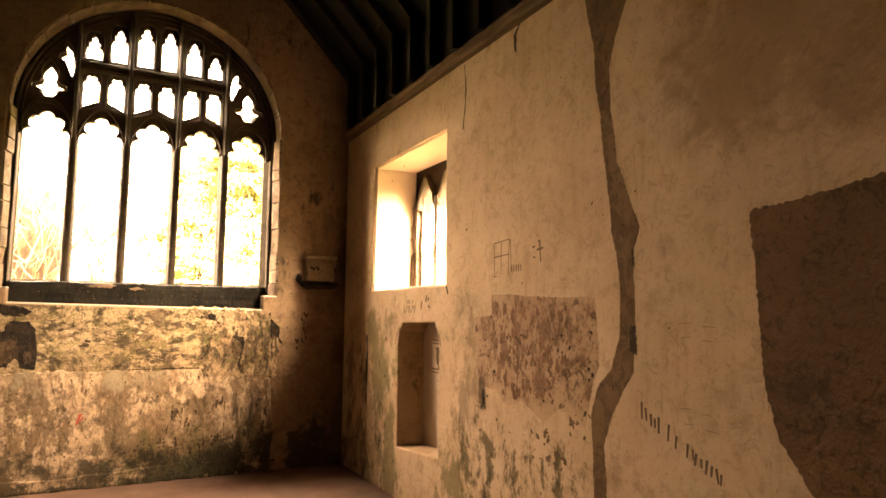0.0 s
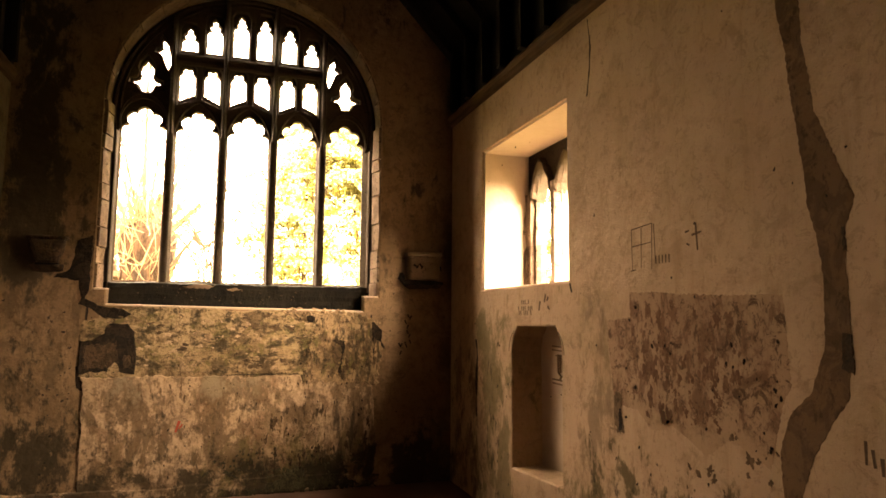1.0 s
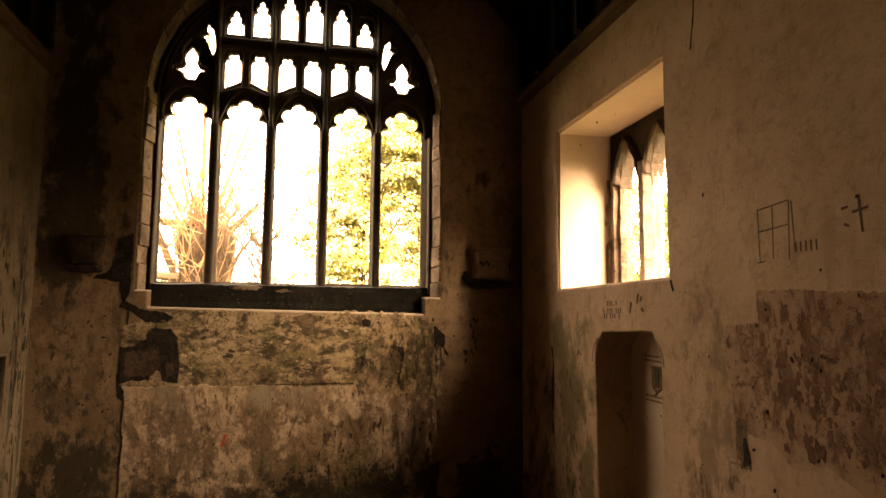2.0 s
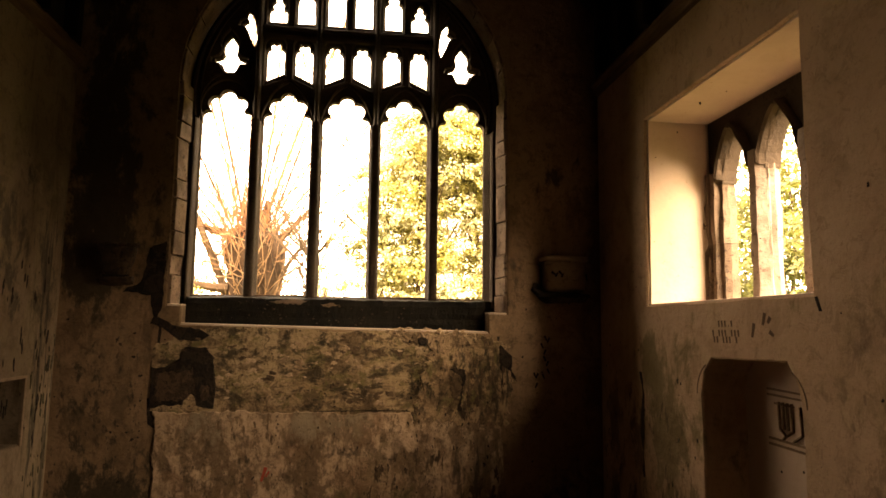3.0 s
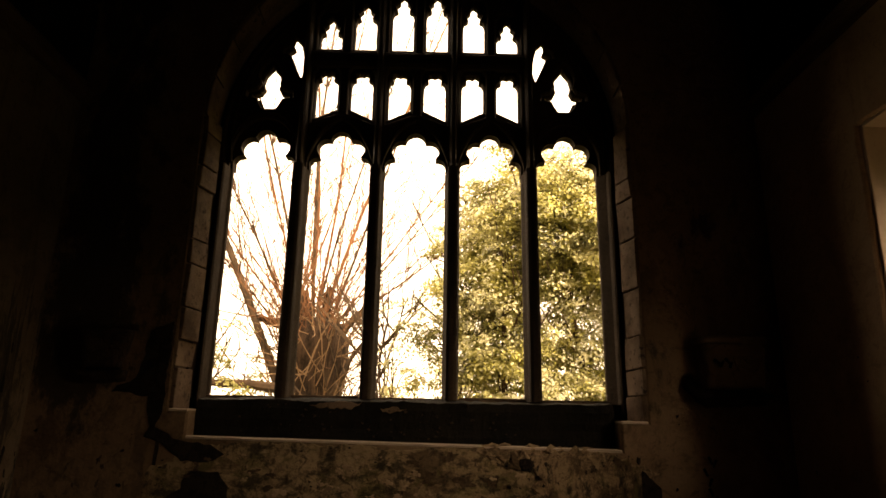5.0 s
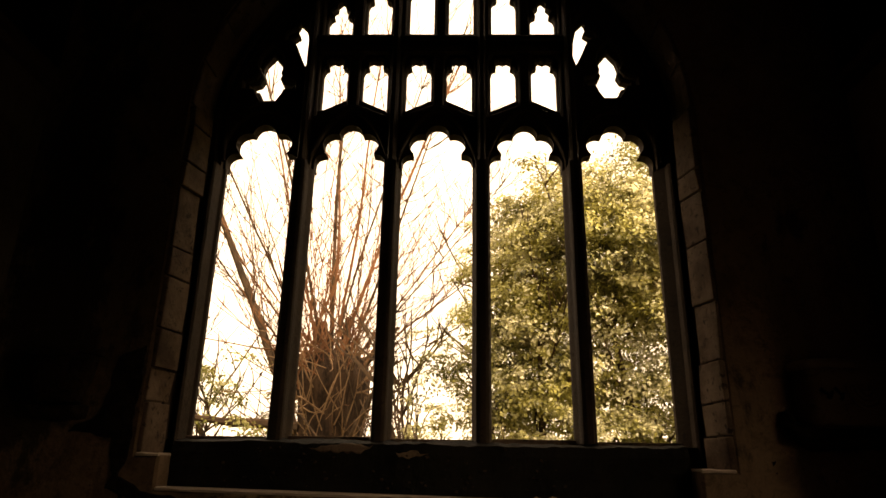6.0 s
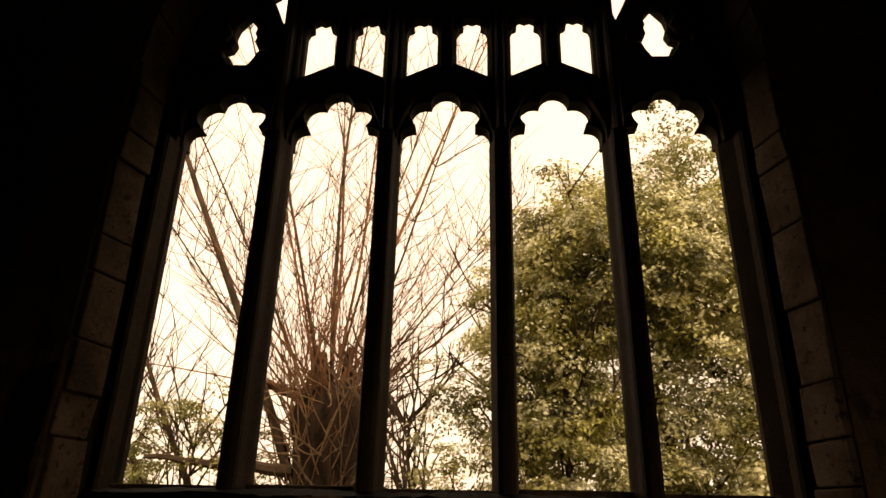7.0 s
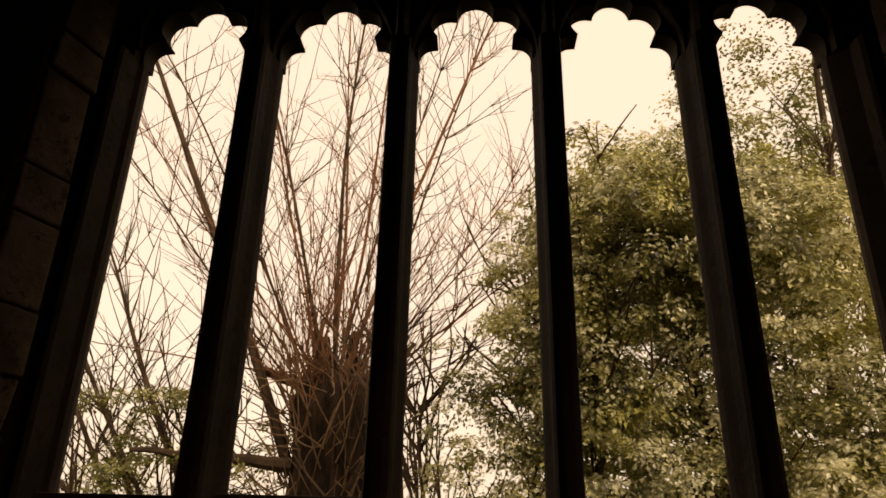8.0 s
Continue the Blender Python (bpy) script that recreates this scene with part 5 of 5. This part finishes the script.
    # limbs rising from low on the trunk
    for p, d, ln, r, wob, n in (((x - 0.25, y - 0.25, 2.28), (-1, -0.1, 0.02), 1.5, 0.075, 0.20, 10), ((x + 0.32, y - 0.3, 2.0), (0.35, -0.2, 0.9), 1.3, 0.05, 0.2, 10),
                                ((x - 0.28, y - 0.15, 2.2), (-0.42, 0.0, 1.0), 7.0, 0.06, 0.02, 22),
                                ((x + 0.30, y, head - 0.30), (0.75, 0.0, 0.8), 0.9, 0.075, 0.05, 6)):
        bm = bmesh.new()
        pts = bend(p, d, ln, 12, 0.0, wob, rng)
        tube(bm, pts, taper(r, r * 0.3, 12), 7)
        twigs_along(bm, pts, 0.010, n, 0.9 if ln < 3 else 1.7, rng, 1)
        part("low_limb", bm, M_TWIG, tree, "dark crooked limb")
    return tree


pollard(-0.40, 13.4, 3.22)


def bare_tree(x, y, stems, seed, label):
    rng = random.Random(seed)
    tree = thing("bare_tree", label, "tree")
    for dx, dy, dz, ln, r in stems:
        bm = bmesh.new()
        pts = bend((x, y, -0.15), (dx, dy, dz), ln, 16, 0.0, 0.03, rng)
        tube(bm, pts, taper(r, 0.014, 16), 7)
        twigs_along(bm, pts[4:], 0.010, 30, 1.5, rng, 1)
        part("stem", bm, M_TWIG, tree)
    return tree


bare_tree(-0.62, 13.2, [(-0.58, 0.05, 1.0, 5.6, 0.06), (-0.80, 0.1, 1.0, 6.4, 0.035)], 5, "bare leaning sapling with thin side twigs")
bare_tree(-1.42, 13.6, [(-0.52, 0.1, 1.0, 3.6, 0.075), (-0.7, 0.2, 1.0, 7.0, 0.04), (-0.95, 0.2, 1.0, 6.0, 0.03)], 9, "thin crooked bare stems leaning over")


def leaves(blobs, count, size, seed, hole=-0.11):
    """Folded leaves in small cushions over lumpy blobs: vertices and faces."""
    rng = np.random.default_rng(seed)
    tot = sum(b[6] for b in blobs)
    per = 110
    V, F = [], []
    for bx, by, bz, rx, ry, rz, wgt in blobs:
        for _ in range(int(count * wgt / tot / per)):
            u = rng.normal(size=3)
            u /= np.linalg.norm(u)
            lump = 1 + 0.40 * noise.noise(Vector(u * 2.3) + Vector((bx, by, seed))) + 0.26 * noise.noise(Vector(u * 5.5) + Vector((by, bx, seed)))
            k = lump * (1 - 0.6 * rng.random() ** 2.0)
            if noise.noise(Vector(u * 3.4) + Vector((seed, bx, 3))) < hole and rng.random() < 0.85:
                continue
            c = np.array((bx + u[0] * rx * k, by + u[1] * ry * k, bz + u[2] * rz * k))
            if c[2] < 0:
                continue
            R = size * rng.uniform(2.2, 5.6)
            tilt = u * np.array((1, 1, 0.3)) * 0.7 + np.array((0, 0, 0.9)) + rng.normal(size=3) * 0.2
            tilt /= np.linalg.norm(tilt)
            w = rng.normal(size=(per, 3))
            w /= np.linalg.norm(w, axis=1)[:, None]
            w = w + tilt * 0.95
            w /= np.linalg.norm(w, axis=1)[:, None]
            p = c + w * R * np.array((1.3, 1.3, 0.6)) * rng.uniform(0.5, 1.15, size=(per, 1))
            nrm = w * 0.8 + tilt * 0.5 + rng.normal(size=(per, 3)) * 0.35
            nrm /= np.linalg.norm(nrm, axis=1)[:, None]
            d = rng.normal(size=(per, 3)) + w * 0.5 + np.array((0, 0, -0.35))
            d -= nrm * (d * nrm).sum(1)[:, None]
            d /= np.linalg.norm(d, axis=1)[:, None] + 1e-9
            s = np.cross(d, nrm)
            L = size * rng.uniform(0.6, 1.3, size=(per, 1))
            q = L * 0.31
            b = len(V) * 4 * per
            V.append(np.stack((p, p + d * L * 0.5 + s * q + nrm * q * 0.4, p + d * L, p + d * L * 0.5 - s * q + nrm * q * 0.4), 1).reshape(-1, 3))
            k = b + 4 * np.arange(per)[:, None]
            F.append(np.concatenate((k + (0, 1, 2), k + (0, 2, 3)), 0))
    return np.concatenate(V), np.concatenate(F)


def bush(name, label, category, blobs, count, size, seed, material, trunks, branches=14):
    rng = random.Random(seed)
    top = thing(name, label, category)
    V, F = leaves(blobs, count, size, seed)
    me = bpy.data.meshes.new("crown")
    me.from_pydata(V.tolist(), [], F.tolist())
    me.materials.append(material)
    ob = new("crown", me)
    ob.parent = top
    tagged(ob, "dense small leaves", kind="stuff")
    for (x, y, h, r) in trunks:
        bm = bmesh.new()
        pts = bend((x, y, -0.15), (rng.uniform(-0.1, 0.1), rng.uniform(-0.1, 0.1), 1), h, 10, 0.05, 0.08, rng)
        tube(bm, pts, taper(r, r * 0.3, 10), 7)
        twigs_along(bm, pts[2:], 0.018, branches, 1.2, rng, 1)
        part("trunk", bm, M_TWIG, top)
    return top


bush("evergreen_bush", "dense glossy evergreen bush with pale highlights painted in", "bush",
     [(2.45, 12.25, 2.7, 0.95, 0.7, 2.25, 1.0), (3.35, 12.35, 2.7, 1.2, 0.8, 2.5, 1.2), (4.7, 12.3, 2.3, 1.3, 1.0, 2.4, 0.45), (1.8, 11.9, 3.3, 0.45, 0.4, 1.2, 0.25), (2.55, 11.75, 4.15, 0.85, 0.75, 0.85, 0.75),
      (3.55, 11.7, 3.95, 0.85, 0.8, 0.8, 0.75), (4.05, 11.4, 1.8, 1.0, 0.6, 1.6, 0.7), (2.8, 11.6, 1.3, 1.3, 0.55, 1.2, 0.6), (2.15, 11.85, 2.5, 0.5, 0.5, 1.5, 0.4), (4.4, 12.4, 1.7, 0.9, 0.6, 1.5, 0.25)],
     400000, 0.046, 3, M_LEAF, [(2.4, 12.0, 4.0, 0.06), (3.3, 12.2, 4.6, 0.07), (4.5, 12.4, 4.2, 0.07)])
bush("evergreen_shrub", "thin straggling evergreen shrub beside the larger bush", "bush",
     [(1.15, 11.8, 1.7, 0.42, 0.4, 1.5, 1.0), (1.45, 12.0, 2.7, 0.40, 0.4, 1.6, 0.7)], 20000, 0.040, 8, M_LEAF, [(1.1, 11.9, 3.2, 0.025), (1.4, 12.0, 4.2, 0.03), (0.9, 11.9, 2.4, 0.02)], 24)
bush("tall_tree", "tall thin-leaved tree with dark open branches", "tree",
     [(4.4, 13.2, 6.1, 0.9, 0.7, 1.3, 0.6), (5.5, 13.4, 5.2, 1.1, 0.8, 1.9, 0.8), (3.9, 13.2, 5.2, 0.6, 0.6, 0.9, 0.4)], 20000, 0.058, 11, M_LEAF2, [(4.6, 13.3, 7.2, 0.09), (5.3, 13.5, 6.4, 0.08)], 40)
bush("low_bush", "sparse yellow-green bush under the bare trees", "bush",
     [(-1.75, 13.0, 2.0, 0.65, 0.4, 1.4, 1.0), (-2.6, 13.2, 1.6, 0.7, 0.4, 1.3, 0.7), (-0.95, 13.9, 1.7, 0.35, 0.3, 1.3, 0.4)], 18000, 0.048, 14, M_LEAF2, [(-1.8, 13.1, 3.0, 0.025), (-2.5, 13.2, 2.4, 0.025)], 22)
bush("hedge", "bright yellow-green hedge in daylight", "hedge",
     [(7.0, 9.9, 2.0, 0.8, 1.0, 2.2, 1.0), (7.2, 11.4, 2.4, 0.9, 1.1, 2.5, 1.1), (7.6, 13.4, 2.4, 0.9, 1.5, 2.8, 1.0)], 60000, 0.08, 17, M_LEAF3, [(7.0, 9.9, 3.4, 0.06), (7.2, 11.4, 3.8, 0.06)])
